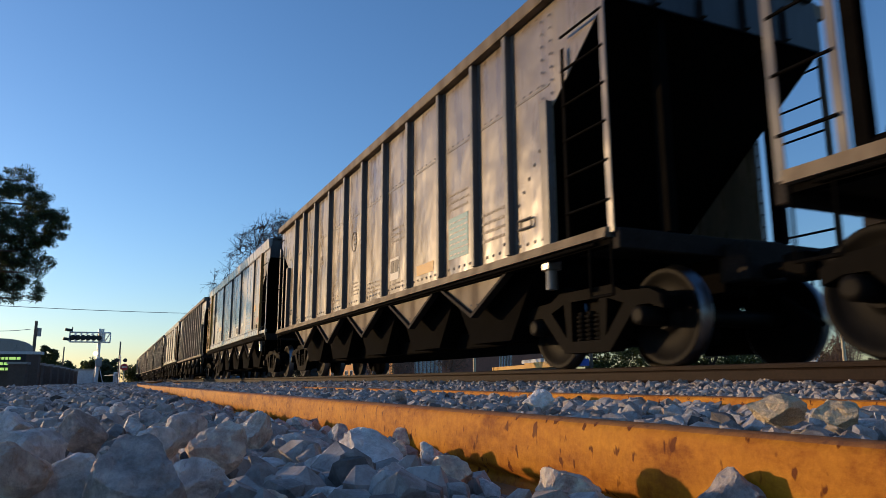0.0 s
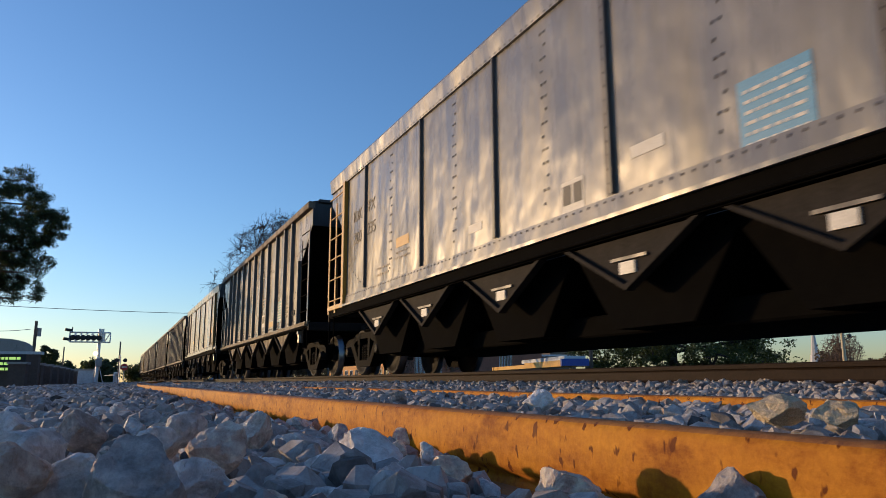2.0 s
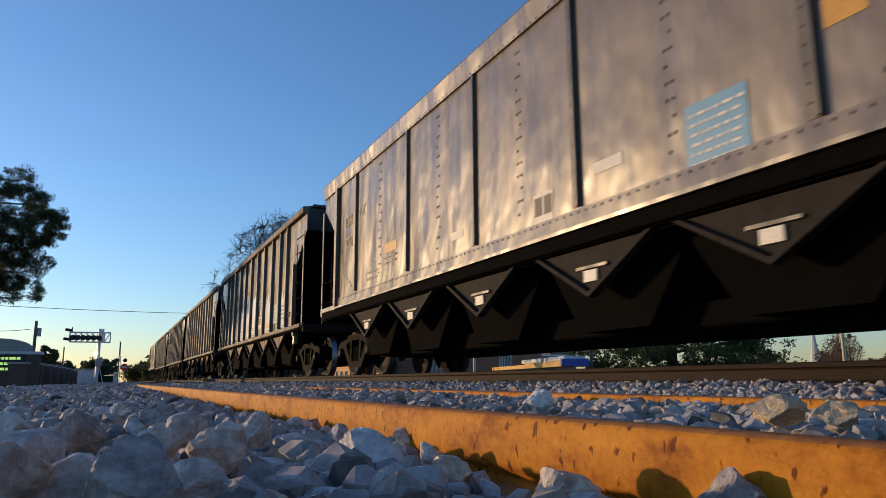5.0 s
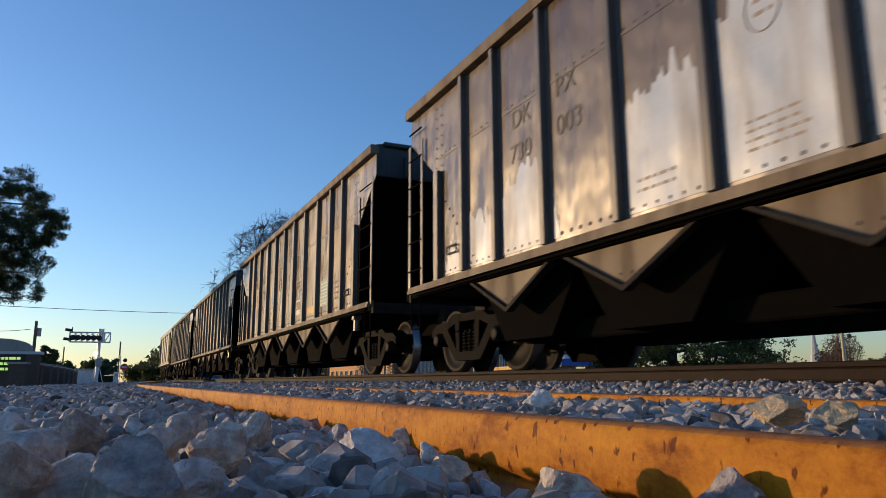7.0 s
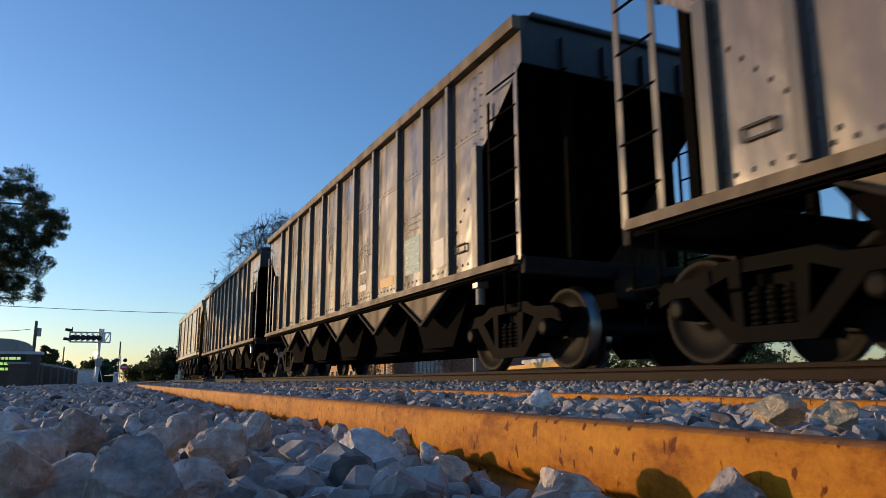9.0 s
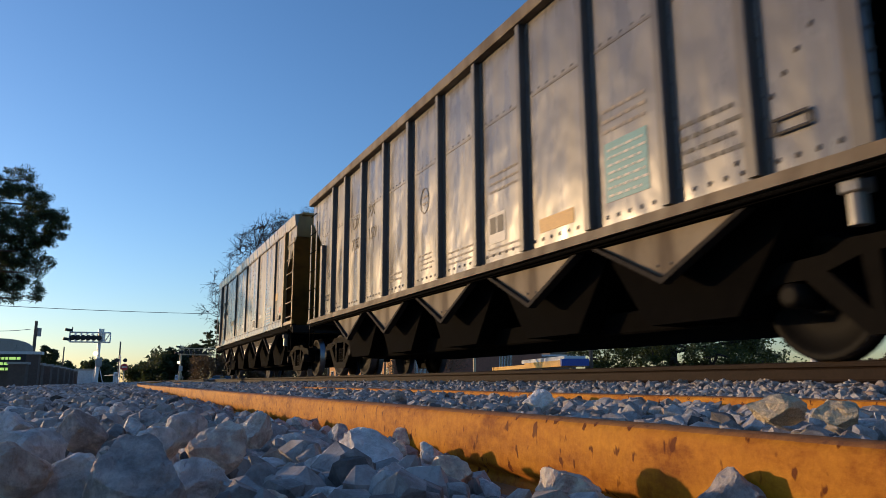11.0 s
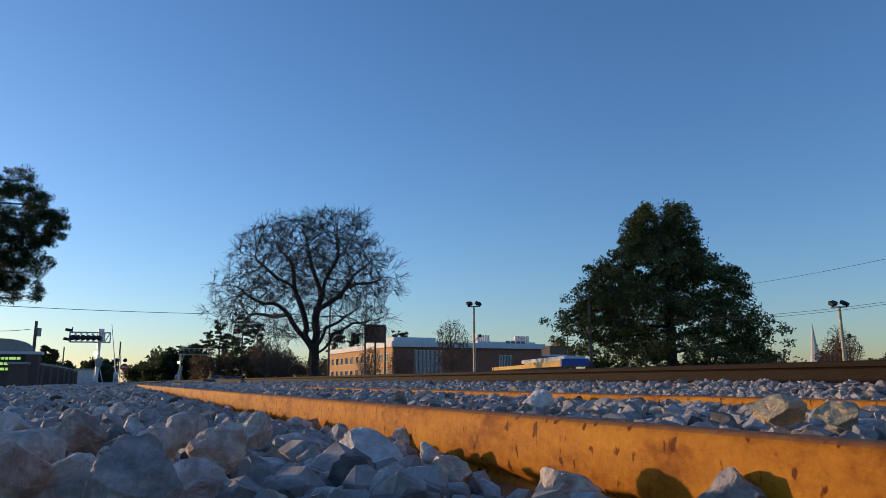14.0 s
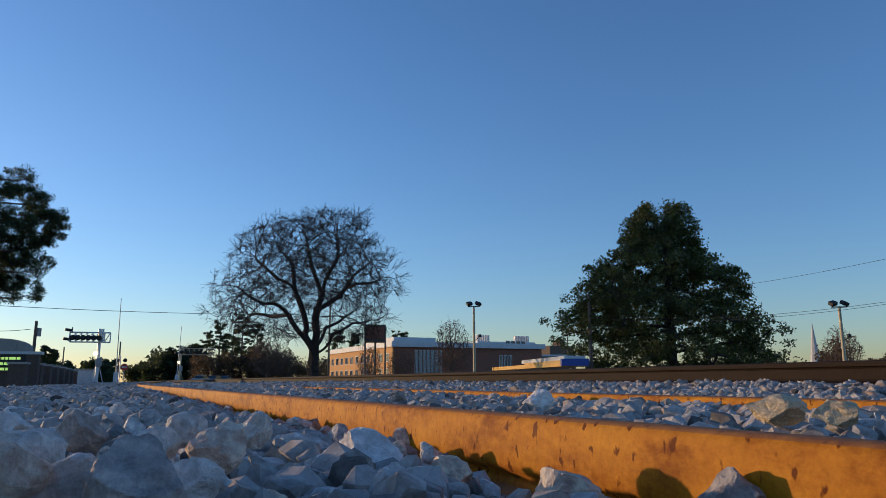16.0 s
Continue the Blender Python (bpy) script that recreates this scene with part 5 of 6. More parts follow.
        k["pocket_bolts_" + tag] = finish(bm, "bolts", M["post"])
        # a post
        bm = bmesh.new()
        if ribbed:
            prism(bm, [(sx * 1.471, -0.055), (sx * 1.55, -0.045), (sx * 1.555, -0.035), (sx * 1.555, 0.035), (sx * 1.55, 0.045), (sx * 1.471, 0.055)], "z", SILL + 0.125, CHORD + 0.005)
            box(bm, (sx * 1.477, 0, (SILL + CHORD) / 2 + 0.06), (0.012, 0.23, CHORD - SILL - 0.13))
        else:
            box(bm, (sx * 1.495, -0.02, (SILL + CHORD) / 2 + 0.115), (0.05, 0.035, CHORD - SILL - 0.51), 0.004)
            box(bm, (sx * 1.473, 0.03, (SILL + CHORD) / 2 + 0.115), (0.006, 0.14, CHORD - SILL - 0.51))
        k["post_" + tag] = finish(bm, "side_post", M["post"])
        bm = bmesh.new()
        top = 2.9 if ribbed else CHORD - 0.16
        box(bm, (sx * 1.51, 0, (SILL + top) / 2 + 0.06), (0.08, 0.14, top - SILL - 0.08), 0.006)
        k["edge_post_" + tag] = finish(bm, "edge_post", M["post"])
    for e, tag in ((-1, "front"), (1, "rear")):
        bm = bmesh.new()
        out = [(-HALF, 3.66), (HALF, 3.66), (HALF, TOP + 0.01), (1.2, TOP + 0.07), (-1.2, TOP + 0.07), (-HALF, TOP + 0.01)]
        prism(bm, out, "y", e * END, e * (END - 0.03))
        box(bm, (0, e * (END + 0.02), TOP + 0.02), (2.7, 0.09, 0.09), 0.02)
        for x in (-0.9, -0.3, 0.3, 0.9):
            box(bm, (x, e * (END + 0.03), 3.88), (0.07, 0.06, 0.42), 0.006)
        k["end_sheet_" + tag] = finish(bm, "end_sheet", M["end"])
        # slope sheet; the shade of the end recess is put into its black
        bm = bmesh.new()
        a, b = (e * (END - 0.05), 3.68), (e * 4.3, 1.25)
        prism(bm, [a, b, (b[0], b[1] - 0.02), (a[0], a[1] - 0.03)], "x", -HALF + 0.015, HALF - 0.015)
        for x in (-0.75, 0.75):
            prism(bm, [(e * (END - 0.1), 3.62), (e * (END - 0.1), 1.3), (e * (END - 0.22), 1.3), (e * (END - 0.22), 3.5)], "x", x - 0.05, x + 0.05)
        k["slope_" + tag] = finish(bm, "slope_sheet", M["soot_and_shade"])
        bm = bmesh.new()
        box(bm, (0, e * 6.65, SILL + 0.03), (2.9, 1.0, 0.05), 0.008)
        box(bm, (0, e * (END - 0.03), SILL - 0.02), (3.0, 0.10, 0.20), 0.01)
        box(bm, (0, e * (END + 0.10), 0.98), (0.5, 0.36, 0.42), 0.02)
        k["end_sill_" + tag] = finish(bm, "end_sill", M["dull"])
        for sx, side in ((-1, "near"), (1, "far")):
            bm = bmesh.new()
            box(bm, (sx * 1.50, e * (SIDE_END + END) / 2, SILL + 0.165), (0.06, END - SIDE_END - 0.006, 0.10), 0.008)
            k["platform_%s_%s" % (tag, side)] = finish(bm, "platform_edge", M["tan"])
        bm = bmesh.new()
        rod(bm, (0, e * 7.3, 0.86), (0, e * 7.85, 0.86), 0.075)
        box(bm, (0.05 * e, e * 7.9, 0.86), (0.26, 0.30, 0.28), 0.05)
        rod(bm, (0.25, e * 7.3, 0.7), (0.2, e * 7.85, 0.35), 0.025)
        k["coupler_" + tag] = finish(bm, "coupler", M["truck"])
        for sx, side in ((-1, "near"), (1, "far")):
            bm = bmesh.new()
            box(bm, (sx * 1.52, e * (END - 0.06), 2.42), (0.016, 0.075, 2.42))
            k["stile_%s_%s" % (tag, side)] = finish(bm, "ladder_stile", M["tan"])
            bm = bmesh.new()
            rung = bmesh.new()
            rod(rung, (sx * 1.53, e * (END - 0.06), 0), (sx * 1.53, e * (SIDE_END + 0.26 if e < 0 else END - 0.52 if ribbed else SIDE_END - 0.02), 0), 0.014, seg=6)
            k["rung_%s_%s" % (tag, side)] = finish(rung, "rung", M["soot_and_shade"])
            inner = bmesh.new()
            box(inner, (sx * 1.518, e * (END - 0.52), 2.42), (0.016, 0.07, 2.42))
            k["inner_%s_%s" % (tag, side)] = finish(inner, "inner_stile", M["post"])
            if e < 0:
                box(bm, (sx * 1.515, e * (SIDE_END + 0.27), 2.3), (0.012, 0.05, 2.2))
            for yy in (END - 0.10, END - 0.42):
                rod(bm, (sx * 1.5, e * yy, SILL), (sx * 1.5, e * yy, 0.62), 0.014, seg=6)
            rod(bm, (sx * 1.5, e * (END - 0.10), 0.62), (sx * 1.5, e * (END - 0.42), 0.62), 0.016, seg=6)
            k["step_%s_%s" % (tag, side)] = finish(bm, "ladder_step", M["soot_and_shade"])
    for me in k.values():
        for v in me.vertices:
            v.co.z = body_height(v.co.z, ribbed)
    # bays and centre sill, with the underbody's shade in their colour
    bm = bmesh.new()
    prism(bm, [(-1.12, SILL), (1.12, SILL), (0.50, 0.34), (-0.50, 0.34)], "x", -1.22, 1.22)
    k["bay"] = finish(bm, "hopper_bay", M["soot_and_shade"])
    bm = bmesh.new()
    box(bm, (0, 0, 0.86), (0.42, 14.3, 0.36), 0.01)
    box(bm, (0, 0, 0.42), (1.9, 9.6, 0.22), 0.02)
    k["centre_sill"] = finish(bm, "centre_sill", M["soot_and_shade"])
    bm = bmesh.new()
    rod(bm, (-1.38, -5.95, 1.0), (-1.38, -5.95, 0.80), 0.06, seg=12)
    box(bm, (-1.38, -5.95, 1.05), (0.16, 0.14, 0.1), 0.01)
    k["valve"] = finish(bm, "brake_valve", M["grey"])
    bm = bmesh.new()
    box(bm, (-0.55, 6.75, SILL + 0.22), (0.5, 0.5, 0.32), 0.04)
    rod(bm, (-1.0, 6.6, SILL + 0.24), (-0.1, 6.6, SILL + 0.24), 0.15, seg=14)
    rod(bm, (-0.2, 6.95, SILL + 0.05), (-0.2, 6.95, 2.6), 0.02)
    k["brake"] = finish(bm, "brake_cylinder", M["soot_and_shade"])
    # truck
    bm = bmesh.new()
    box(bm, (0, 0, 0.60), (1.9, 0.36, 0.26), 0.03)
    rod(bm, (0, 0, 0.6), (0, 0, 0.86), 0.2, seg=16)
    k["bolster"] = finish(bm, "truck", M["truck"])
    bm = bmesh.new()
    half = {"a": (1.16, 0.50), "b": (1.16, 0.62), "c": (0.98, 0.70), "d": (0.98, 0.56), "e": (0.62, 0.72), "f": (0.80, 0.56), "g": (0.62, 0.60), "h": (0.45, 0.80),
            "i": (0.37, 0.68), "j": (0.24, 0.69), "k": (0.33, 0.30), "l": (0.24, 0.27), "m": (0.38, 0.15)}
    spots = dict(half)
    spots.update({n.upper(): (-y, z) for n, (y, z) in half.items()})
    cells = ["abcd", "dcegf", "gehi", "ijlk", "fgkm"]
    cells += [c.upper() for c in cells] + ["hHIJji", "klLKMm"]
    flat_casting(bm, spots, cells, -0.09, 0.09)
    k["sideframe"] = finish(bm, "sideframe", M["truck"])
    bm = bmesh.new()
    coil = [(0.27, 0.04, 0)]
    for i in range(6):
        coil += [(0.28 + i * 0.047, 0.07, 0), (0.30 + i * 0.047, 0.07, 0), (0.308 + i * 0.047, 0.05, 0)]
    lathe(bm, coil + [(0.575, 0.05, 0)], "z", 12, False)
    k["spring"] = finish(bm, "spring", M["truck"])
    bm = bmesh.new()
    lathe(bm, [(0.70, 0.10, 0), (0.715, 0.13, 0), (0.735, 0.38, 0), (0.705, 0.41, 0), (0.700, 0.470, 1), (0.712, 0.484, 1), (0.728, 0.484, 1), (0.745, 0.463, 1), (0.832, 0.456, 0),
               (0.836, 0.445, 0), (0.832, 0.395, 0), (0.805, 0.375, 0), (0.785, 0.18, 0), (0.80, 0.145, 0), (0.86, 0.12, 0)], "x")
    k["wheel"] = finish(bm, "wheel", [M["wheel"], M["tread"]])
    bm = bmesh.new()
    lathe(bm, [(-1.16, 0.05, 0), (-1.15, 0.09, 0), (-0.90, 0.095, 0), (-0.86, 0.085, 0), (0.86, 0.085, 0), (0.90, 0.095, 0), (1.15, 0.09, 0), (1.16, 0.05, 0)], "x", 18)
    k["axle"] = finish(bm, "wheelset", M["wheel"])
    return k


def repaint(me, mat):
    c = me.copy()
    c.materials.clear()
    c.materials.append(mat)
    return c


KITS = {True: mesh_set(True), False: mesh_set(False)}
WHEELSETS = []


def near_side(s, z, proud=0.006):
    """A pose on the car's near side: writing runs from rear to front, s metres ahead of the middle."""
    return Matrix.Translation((-HALF - proud, -s, 1.16 + (z - 1.19) * 0.93)) @ Matrix(((0, 0, -1, 0), (-1, 0, 0, 0), (0, 1, 0, 0), (0, 0, 0, 1)))


def plate(car, name, s, z, w, h, mat, label="", proud=0.004, thick=0.003):
    bm = bmesh.new()
    box(bm, (0, 0, 0), (w, h, thick))
    return part(name, bm, mat, car, label, near_side(s, z, proud))


def lines_of_writing(car, s, z, w, rows, pitch, mat, proud=0.006):
    """Unreadable small writing: broken plain bars."""
    rng = random.Random(int(s * 100 + z * 10))
    bm = bmesh.new()
    for r in range(rows):
        x = -w / 2
        while x < w / 2 - 0.03:
            n = rng.uniform(0.03, 0.12)
            box(bm, (min(x + n / 2, w / 2), -r * pitch, 0), (n * 0.85, pitch * 0.32, 0.002))
            x += n + 0.02
    return tagged(part("small_print", bm, mat, car, "", near_side(s, z, proud)), kind="stuff")


def ragged_patch(car, s0, s1, z0, z1, seed):
    """A patch of white primer with a torn upper edge on one panel."""
    rng = random.Random(seed)
    pts = [(s0, z0), (s1, z0)]
    n = 34
    lift = rng.uniform(-0.3, 0.3)
    a, b, step = rng.uniform(0, 6), rng.uniform(0, 6), 0.0
    for i in range(n + 1):
        f = i / n
        if i % 3 == 0:
            step = rng.uniform(-0.12, 0.12)
        pts.append((s1 + (s0 - s1) * f, z1 + lift * (0.5 - f) + 0.10 * math.sin(5 * f + a) + 0.05 * math.sin(17 * f + b) + step + rng.uniform(-0.03, 0.03)))
    bm = bmesh.new()
    prism(bm, [(-s, 1.16 + (z - 1.19) * 0.93) for s, z in pts], "x", -HALF - 0.002, -HALF - 0.005)
    part("primer_patch", bm, M["primer"], car, "ragged white primer patch")


def hopper_car(ribbed, paint, label, ends="soot_and_shade", rear_ladder=""):
    k = KITS[ribbed]
    car = thing("hopper_car", None, None, label, "hopper car", "cars of the coal train")
    pm = {n: repaint(k[n], M[paint]) for n in ("sheet_near", "sheet_far", "sill_near", "sill_far", "chord_near", "chord_far", "pocket_near", "pocket_far",
                                               "stile_front_near", "stile_front_far", "stile_rear_near", "stile_rear_far")}
    for n in ("pocket_near", "pocket_far"):
        pm[n] = repaint(k[n], M["pocket" if ribbed else "dull"])
    if ribbed:
        for n in ("sill_near", "sill_far", "chord_near", "chord_far"):
            pm[n] = repaint(k[n], M["pocket"])
    for n in ("stile_rear_near", "stile_rear_far"):
        pm[n] = repaint(k[n], M["post"])
    for side in ("near", "far"):
        sheet = part("side_sheet", pm["sheet_" + side], None, car)
        if ribbed:
            part("lap_seam", k["lap_" + side], None, sheet)
        part("side_sill", pm["sill_" + side], None, car)
        part("sill_flange", k["under_" + side], None, car, "black steel sill flange with shade in the colour")
        part("top_chord", pm["chord_" + side], None, car)
        tagged(part("rivets", k["rivets_" + side], None, car), kind="stuff")
        ys = [s * p for p in POSTS_RIBBED for s in ((1, -1) if p else (1,))] if ribbed else [-p for p in POSTS_SMOOTH]
        for y in ys:
            part("side_post", k["post_" + side], None, car, "dark steel side post", pose(0, y, 0))
        for y in (-SIDE_END + 0.07, SIDE_END - 0.07):
            ep = k["edge_post_" + side]
            if rear_ladder and y > 0 or not ribbed and y < 0:
                part("edge_post", repaint(ep, M[rear_ladder if rear_ladder and y > 0 else "ochre"]), None, car, "yellow edge post", pose(0, y, 0))
            else:
                part("edge_post", ep, None, car, "dark steel edge post", pose(0, y, 0))
        for y in BAYS:
            pl = part("pocket_plate", pm["pocket_" + side], None, car, "triangular hopper pocket plate", pose(0, y, 0))
            part("pocket_flange", k["pocket_flange_" + side], None, pl)
            if ribbed:
                part("bolts", k["pocket_bolts_" + side], None, pl)
            else:
                part("door_tag", k["pocket_tag_" + side], None, pl, "pale door tag")
                part("latch_bar", k["pocket_bar_" + side], None, pl)
    for y in BAYS:
        part("hopper_bay", k["bay"], None, car, "coal-black hopper bay with shade in the colour", pose(0, y, 0))
    for e in ("front", "rear"):
        es, ss = k["end_sheet_" + e], k["slope_" + e]
        if ends != "soot_and_shade":
            es, ss = repaint(es, M[ends]), repaint(ss, M[ends])
        part("end_sheet", es, None, car, "steel end sheet")
        part("slope_sheet", ss, None, car, "steel slope sheet")
        part("end_sill", k["end_sill_" + e], None, car)
        part("coupler", k["coupler_" + e], None, car, "knuckle coupler")
        for side in ("near", "far"):
            if not ribbed:
                part("platform_edge", repaint(k["platform_%s_%s" % (e, side)], M[rear_ladder if e == "rear" and rear_ladder else ends if e == "front" and ends != "soot_and_shade" else paint]), None, car, "worn platform edge")
            stile, rung = pm["stile_%s_%s" % (e, side)], k["rung_%s_%s" % (e, side)]
            if e == "front" and ends != "soot_and_shade":
                stile, rung = repaint(stile, M[ends]), repaint(rung, M[ends])
            if e == "rear" and rear_ladder:
                stile, rung = repaint(stile, M[rear_ladder]), repaint(rung, M[rear_ladder])
            st = part("ladder", stile, None, car, "yellow corner ladder" if e == "rear" and rear_ladder else "corner ladder")
            part("stirrup_step", k["step_%s_%s" % (e, side)], None, st)
            double = e == "rear" and (ribbed or rear_ladder)
            if double:
                part("inner_stile", repaint(k["inner_%s_%s" % (e, side)], M[rear_ladder or "post"]), None, st)
            for i in range(6 if e == "front" or double else 2):
                part("rung", rung, None, st, at=pose(0, 0, 1.48 + i * (0.375 if e == "front" else 0.43)))
    part("centre_sill", k["centre_sill"], None, car)
    part("brake_valve", k["valve"], None, car, "pale brake valve")
    part("brake_cylinder", k["brake"], None, car)
    for y in (-TRUCK, TRUCK):
        tr = part("truck", k["bolster"], None, car, "two-axle cast steel truck", pose(0, y, 0))
        for x in (-1.0, 1.0):
            part("sideframe", k["sideframe"], None, tr, at=pose(x, 0, 0))
            for q in (-0.15, 0.0, 0.15):
                part("spring", k["spring"], None, tr, at=pose(x, q, 0))
        for a in (-0.89, 0.89):
            w = part("wheelset", k["axle"], None, car, "steel wheels on an axle", pose(0, y + a, 0.457))
            part("wheel", k["wheel"], None, w)
            part("wheel", k["wheel"], None, w, at=pose(0, 0, 0, 0, 0, 180))
            WHEELSETS.append((w, y + a))
    return car


def ribbed_marks(car, marks, number, teal="teal", faint=False):
    ink = M["faint"] if faint else M["letter"]
    if marks:
        lettering(marks[0], 0.31, ink, car, near_side(-3.90, 2.98), "worn black reporting letters")
        lettering(marks[1], 0.31, ink, car, near_side(-3.02, 3.04), "worn black reporting letters")
    if number:
        lettering(number[0], 0.31, ink, car, near_side(-3.93, 2.54), "worn black car number")
        lettering(number[1], 0.31, ink, car, near_side(-2.98, 2.58), "worn black car number")
    sign = plate(car, "instruction_sign", 3.92, 1.82, 0.58, 0.56, M[teal], "faded blue-green instruction sign")
    lines_of_writing(car, 3.92, 2.04, 0.50, 7, 0.072, M["white"], 0.0085)
    lines_of_writing(car, 3.92, 2.46, 0.60, 3, 0.10, M["faint"])
    plate(car, "data_sign", 1.56, 1.72, 0.40, 0.36, M["white"], "small black and white data sign")
    plate(car, "data_sign_panel", 1.47, 1.76, 0.15, 0.20, M["letter"], "", 0.0075)
    plate(car, "data_sign_panel", 1.65, 1.76, 0.15, 0.20, M["letter"], "", 0.0075)
    lines_of_writing(car, 1.76, 1.46, 0.85, 2, 0.07, M["faint"])
    lines_of_writing(car, 1.76, 2.42, 0.70, 3, 0.10, M["faint"])
    lines_of_writing(car, 0.55, 1.62, 0.75, 3, 0.075, M["faint"])
    lines_of_writing(car, -0.58, 1.75, 0.5, 4, 0.07, M["faint"])
    lines_of_writing(car, -1.76, 1.62, 0.5, 2, 0.09, M["faint"])
    plate(car, "yellow_mark", 2.8, 1.53, 0.62, 0.15, M["yellow"], "yellow paint mark")
    if number is None:
        plate(car, "route_card", 4.9, 1.68, 0.34, 0.40, M["white"], "pale route card")
    else:
        lines_of_writing(car, 4.88, 1.95, 0.6, 4, 0.11, ink)
    bm = bmesh.new()
    for a, b in (((-0.14, 0.05), (0.14, 0.05)), ((0.14, 0.05), (0.14, -0.05)), ((0.14, -0.05), (-0.14, -0.05)), ((-0.14, -0.05), (-0.14, 0.05))):
        rod(bm, (*a, 0.02), (*b, 0.02), 0.012, seg=6)
    part("card_frame", bm, M["letter"], car, "black wire card frame", near_side(5.62, 1.62))
    part("card_frame", bm_copy(car), None, car, "black wire card frame", near_side(-5.72, 1.66))
    bm = bmesh.new()
    for i in range(20):
        a, b = i * math.tau / 20, (i + 1) * math.tau / 20
        rod(bm, (0.15 * math.cos(a), 0.19 * math.sin(a), 0.001), (0.15 * math.cos(b), 0.19 * math.sin(b), 0.001), 0.006, seg=4)
    part("round_mark", bm, M["faint"], car, "faded oval mark", near_side(-0.6, 2.62))
    lines_of_writing(car, -0.6, 2.68, 0.16, 2, 0.10, M["faint"])


def bm_copy(car):
    return next(o for o in car.children if o.name.startswith("card_frame")).data


def smooth_marks(car, marks, number, faint=False):
    ink = M["faint"] if faint else M["letter"]
    lettering(marks[0], 0.30, ink, car, near_side(-5.42, 3.12), "worn black reporting letters")
    lettering(marks[1], 0.30, ink, car, near_side(-4.62, 3.16), "worn black reporting letters")
    lettering(number[0], 0.32, ink, car, near_side(-5.40, 2.66), "worn black car number")
    lettering(number[1], 0.32, ink, car, near_side(-4.62, 2.70), "worn black car number")
    plate(car, "instruction_sign", 3.9, 1.80, 0.62, 0.56, M["blue_sign"], "faded blue instruction sign")
    lines_of_writing(car, 3.9, 2.0, 0.52, 6, 0.08, M["white"], 0.0085)
    plate(car, "data_sign", 1.50, 1.72, 0.38, 0.36, M["white"], "small black and white data sign")
    plate(car, "data_sign_panel", 1.41, 1.76, 0.14, 0.20, M["letter"], "", 0.0075)
    plate(car, "data_sign_panel", 1.59, 1.76, 0.14, 0.20, M["letter"], "", 0.0075)
    plate(car, "yellow_mark", -3.1, 2.15, 0.55, 0.16, M["yellow"], "yellow paint mark")
    lines_of_writing(car, -3.1, 1.98, 0.6, 2, 0.09, M["faint"])
    lines_of_writing(car, -4.0, 1.84, 0.6, 2, 0.11, M["faint"])
    plate(car, "pale_patch", 2.6, 1.92, 0.42, 0.11, M["white"], "pale paint patch")
    plate(car, "pale_patch", -0.6, 1.84, 0.36, 0.11, M["white"], "pale paint patch")
    plate(car, "route_card", 5.95, 1.82, 0.22, 0.34, M["white"], "pale route card")
    plate(car, "red_mark", 5.5, 1.86, 0.18, 0.15, M["red"], "small red mark")
    plate(car, "yellow_mark", 5.0, 2.3, 0.30, 0.2, M["yellow"], "yellow paint mark")
    bm = bmesh.new()
    box(bm, (0, 0, 0.02), (0.30, 0.11, 0.03), 0.006)
    part("card_holder", bm, M["letter"], car, "black card holder", near_side(5.45, 1.64))
    plate(car, "card", 5.45, 1.64, 0.22, 0.06, M["white"], "", 0.038)


CARS = []


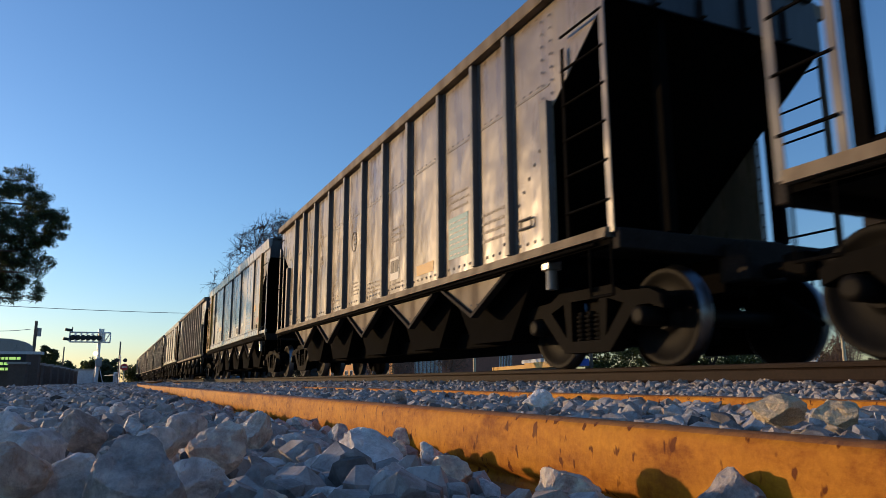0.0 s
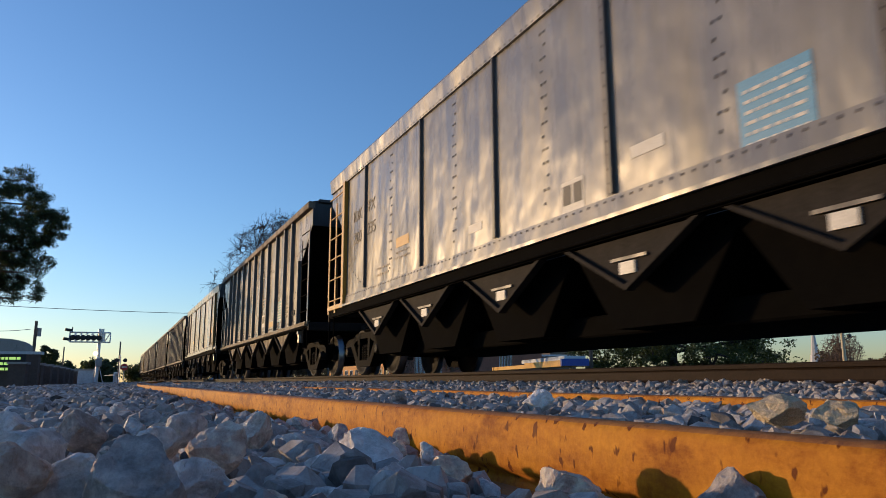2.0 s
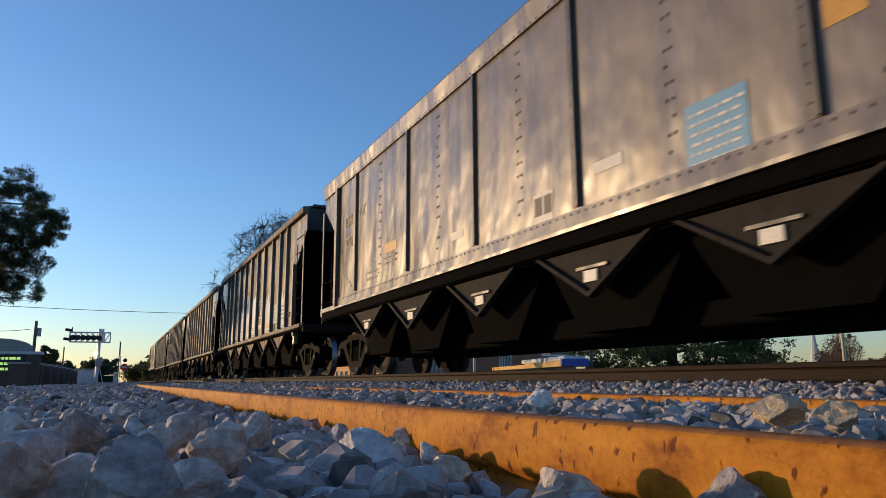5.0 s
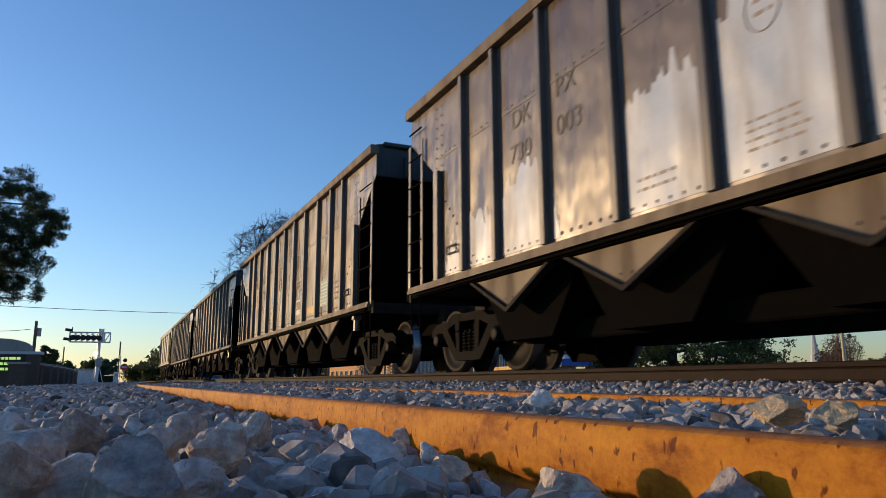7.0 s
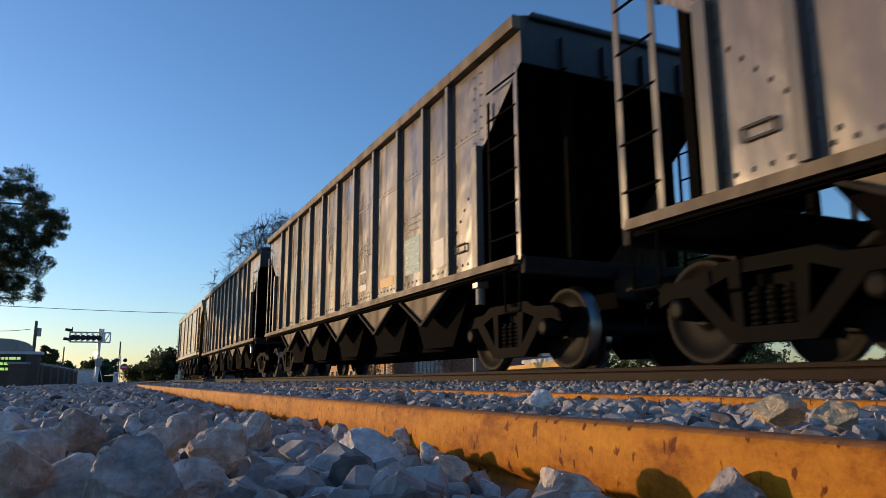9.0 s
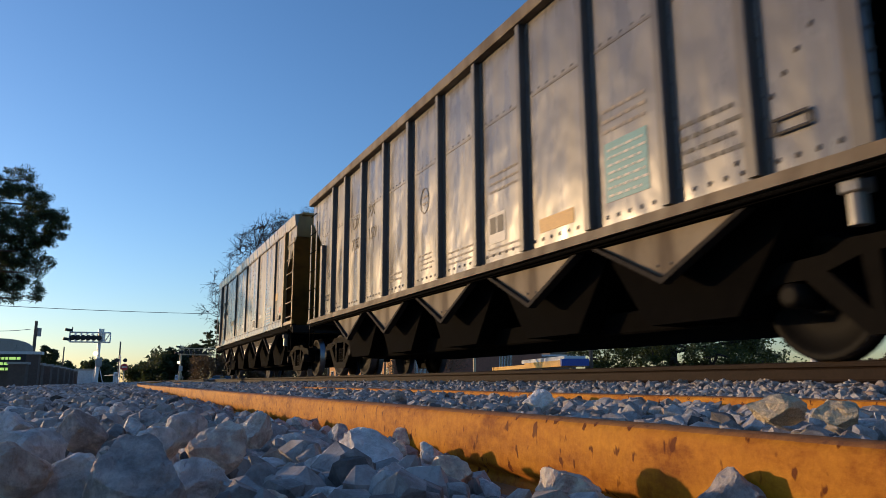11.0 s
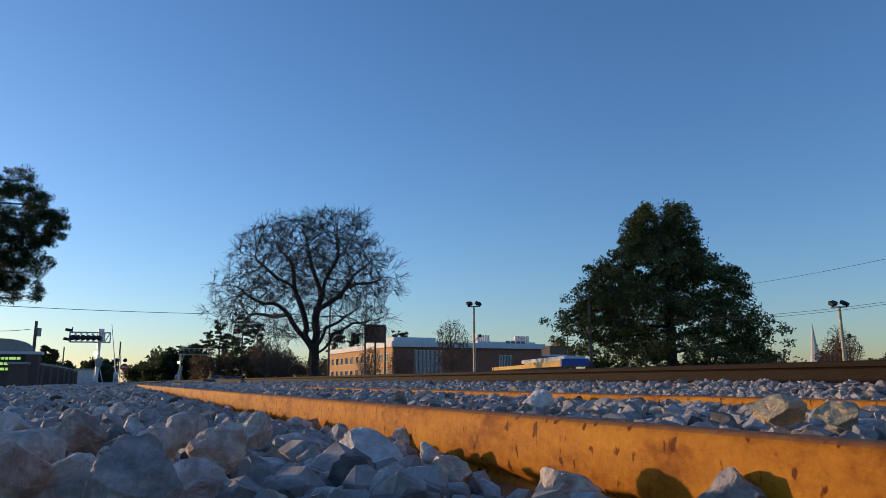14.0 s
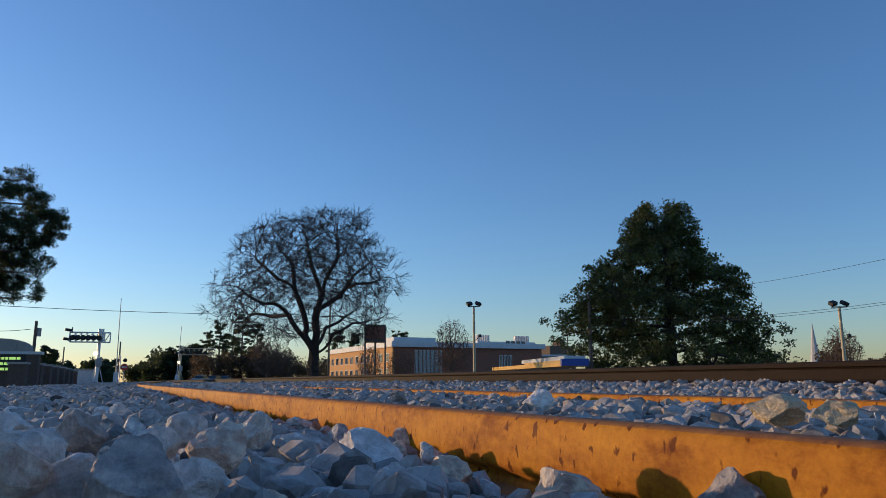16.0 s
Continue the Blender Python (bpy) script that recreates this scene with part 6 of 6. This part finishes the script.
def build_train():
    tan = "weathered tan ribbed-side coal hopper car with dark posts"
    c9 = hopper_car(True, "grey", "weathered grey ribbed-side coal hopper car with dark posts")
    c8 = hopper_car(True, "tan", tan)
    ribbed_marks(c8, ("DK", "PX"), ("57", "76"), faint=True)
    c7 = hopper_car(False, "grey", "grimy grey smooth-side coal hopper car with thin posts", rear_ladder="yellow")
    smooth_marks(c7, ("IDK", "PX"), ("200", "235"))
    c6 = hopper_car(True, "grey", "pale grey ribbed-side coal hopper car with teal sign")
    ribbed_marks(c6, ("DK", "PX"), ("55", "17"))
    c5 = hopper_car(False, "tan", "weathered tan smooth-side coal hopper car with thin posts")
    smooth_marks(c5, ("IDK", "PX"), ("200", ""), faint=True)
    c4 = hopper_car(True, "brown", "brown ribbed-side coal hopper car with white primer patches")
    ribbed_marks(c4, ("DK", "PX"), ("730", "003"))
    for i, (a, b, z) in enumerate(((-5.95, -5.45, 1.62), (-5.22, -4.58, 2.0), (-4.36, -3.54, 2.28), (-3.30, -3.2, 1.62), (-2.12, -1.24, 2.5), (-1.02, -0.1, 2.72), (0.11, 0.75, 2.6), (2.02, 2.14, 1.8), (2.35, 3.1, 2.3), (4.58, 5.2, 2.35))):
        ragged_patch(c4, a, b, SILL + 0.16, z, i)
    c3 = hopper_car(True, "tan", "tan ribbed-side coal hopper car with teal sign")
    ribbed_marks(c3, ("DK", "PX"), ("730", "132"))
    c2 = hopper_car(True, "brown", "dirty brown ribbed-side coal hopper car with dark posts")
    ribbed_marks(c2, None, None, faint=True)
    c1 = hopper_car(True, "grey", "dirty grey ribbed-side coal hopper car with dark posts")
    ribbed_marks(c1, ("DK", "PX"), ("730", "159"))
    c0 = hopper_car(False, "tan", "tan smooth-side coal hopper car with ochre ends, last in the train", "ochre")
    smooth_marks(c0, ("IDK", "PX"), ("200", "287"))
    CARS.extend((c0, c1, c2, c3, c4, c5, c6, c7, c8, c9))


build_train()


def car_y(i, t):
    """Where the middle of car i, counted from the train's end, is at t seconds."""
    return 140.72 - PITCH_OF_CARS * i - V * t


def motions():
    surroundings_motions()
    for i, car in enumerate(CARS):
        walk(car, [(t, pose(MAIN_X, car_y(i, t), RAIL_MAIN)) for t in (0, 4, 8, 12, 16)])
    rows = [round(n * 2) / 30 for n in range(241)]
    for wheels, a in WHEELSETS:
        walk(wheels, [(t, pose(0, a, 0.457) @ Matrix.Rotation(V * t / 0.457, 4, "X")) for t in rows])


motions()
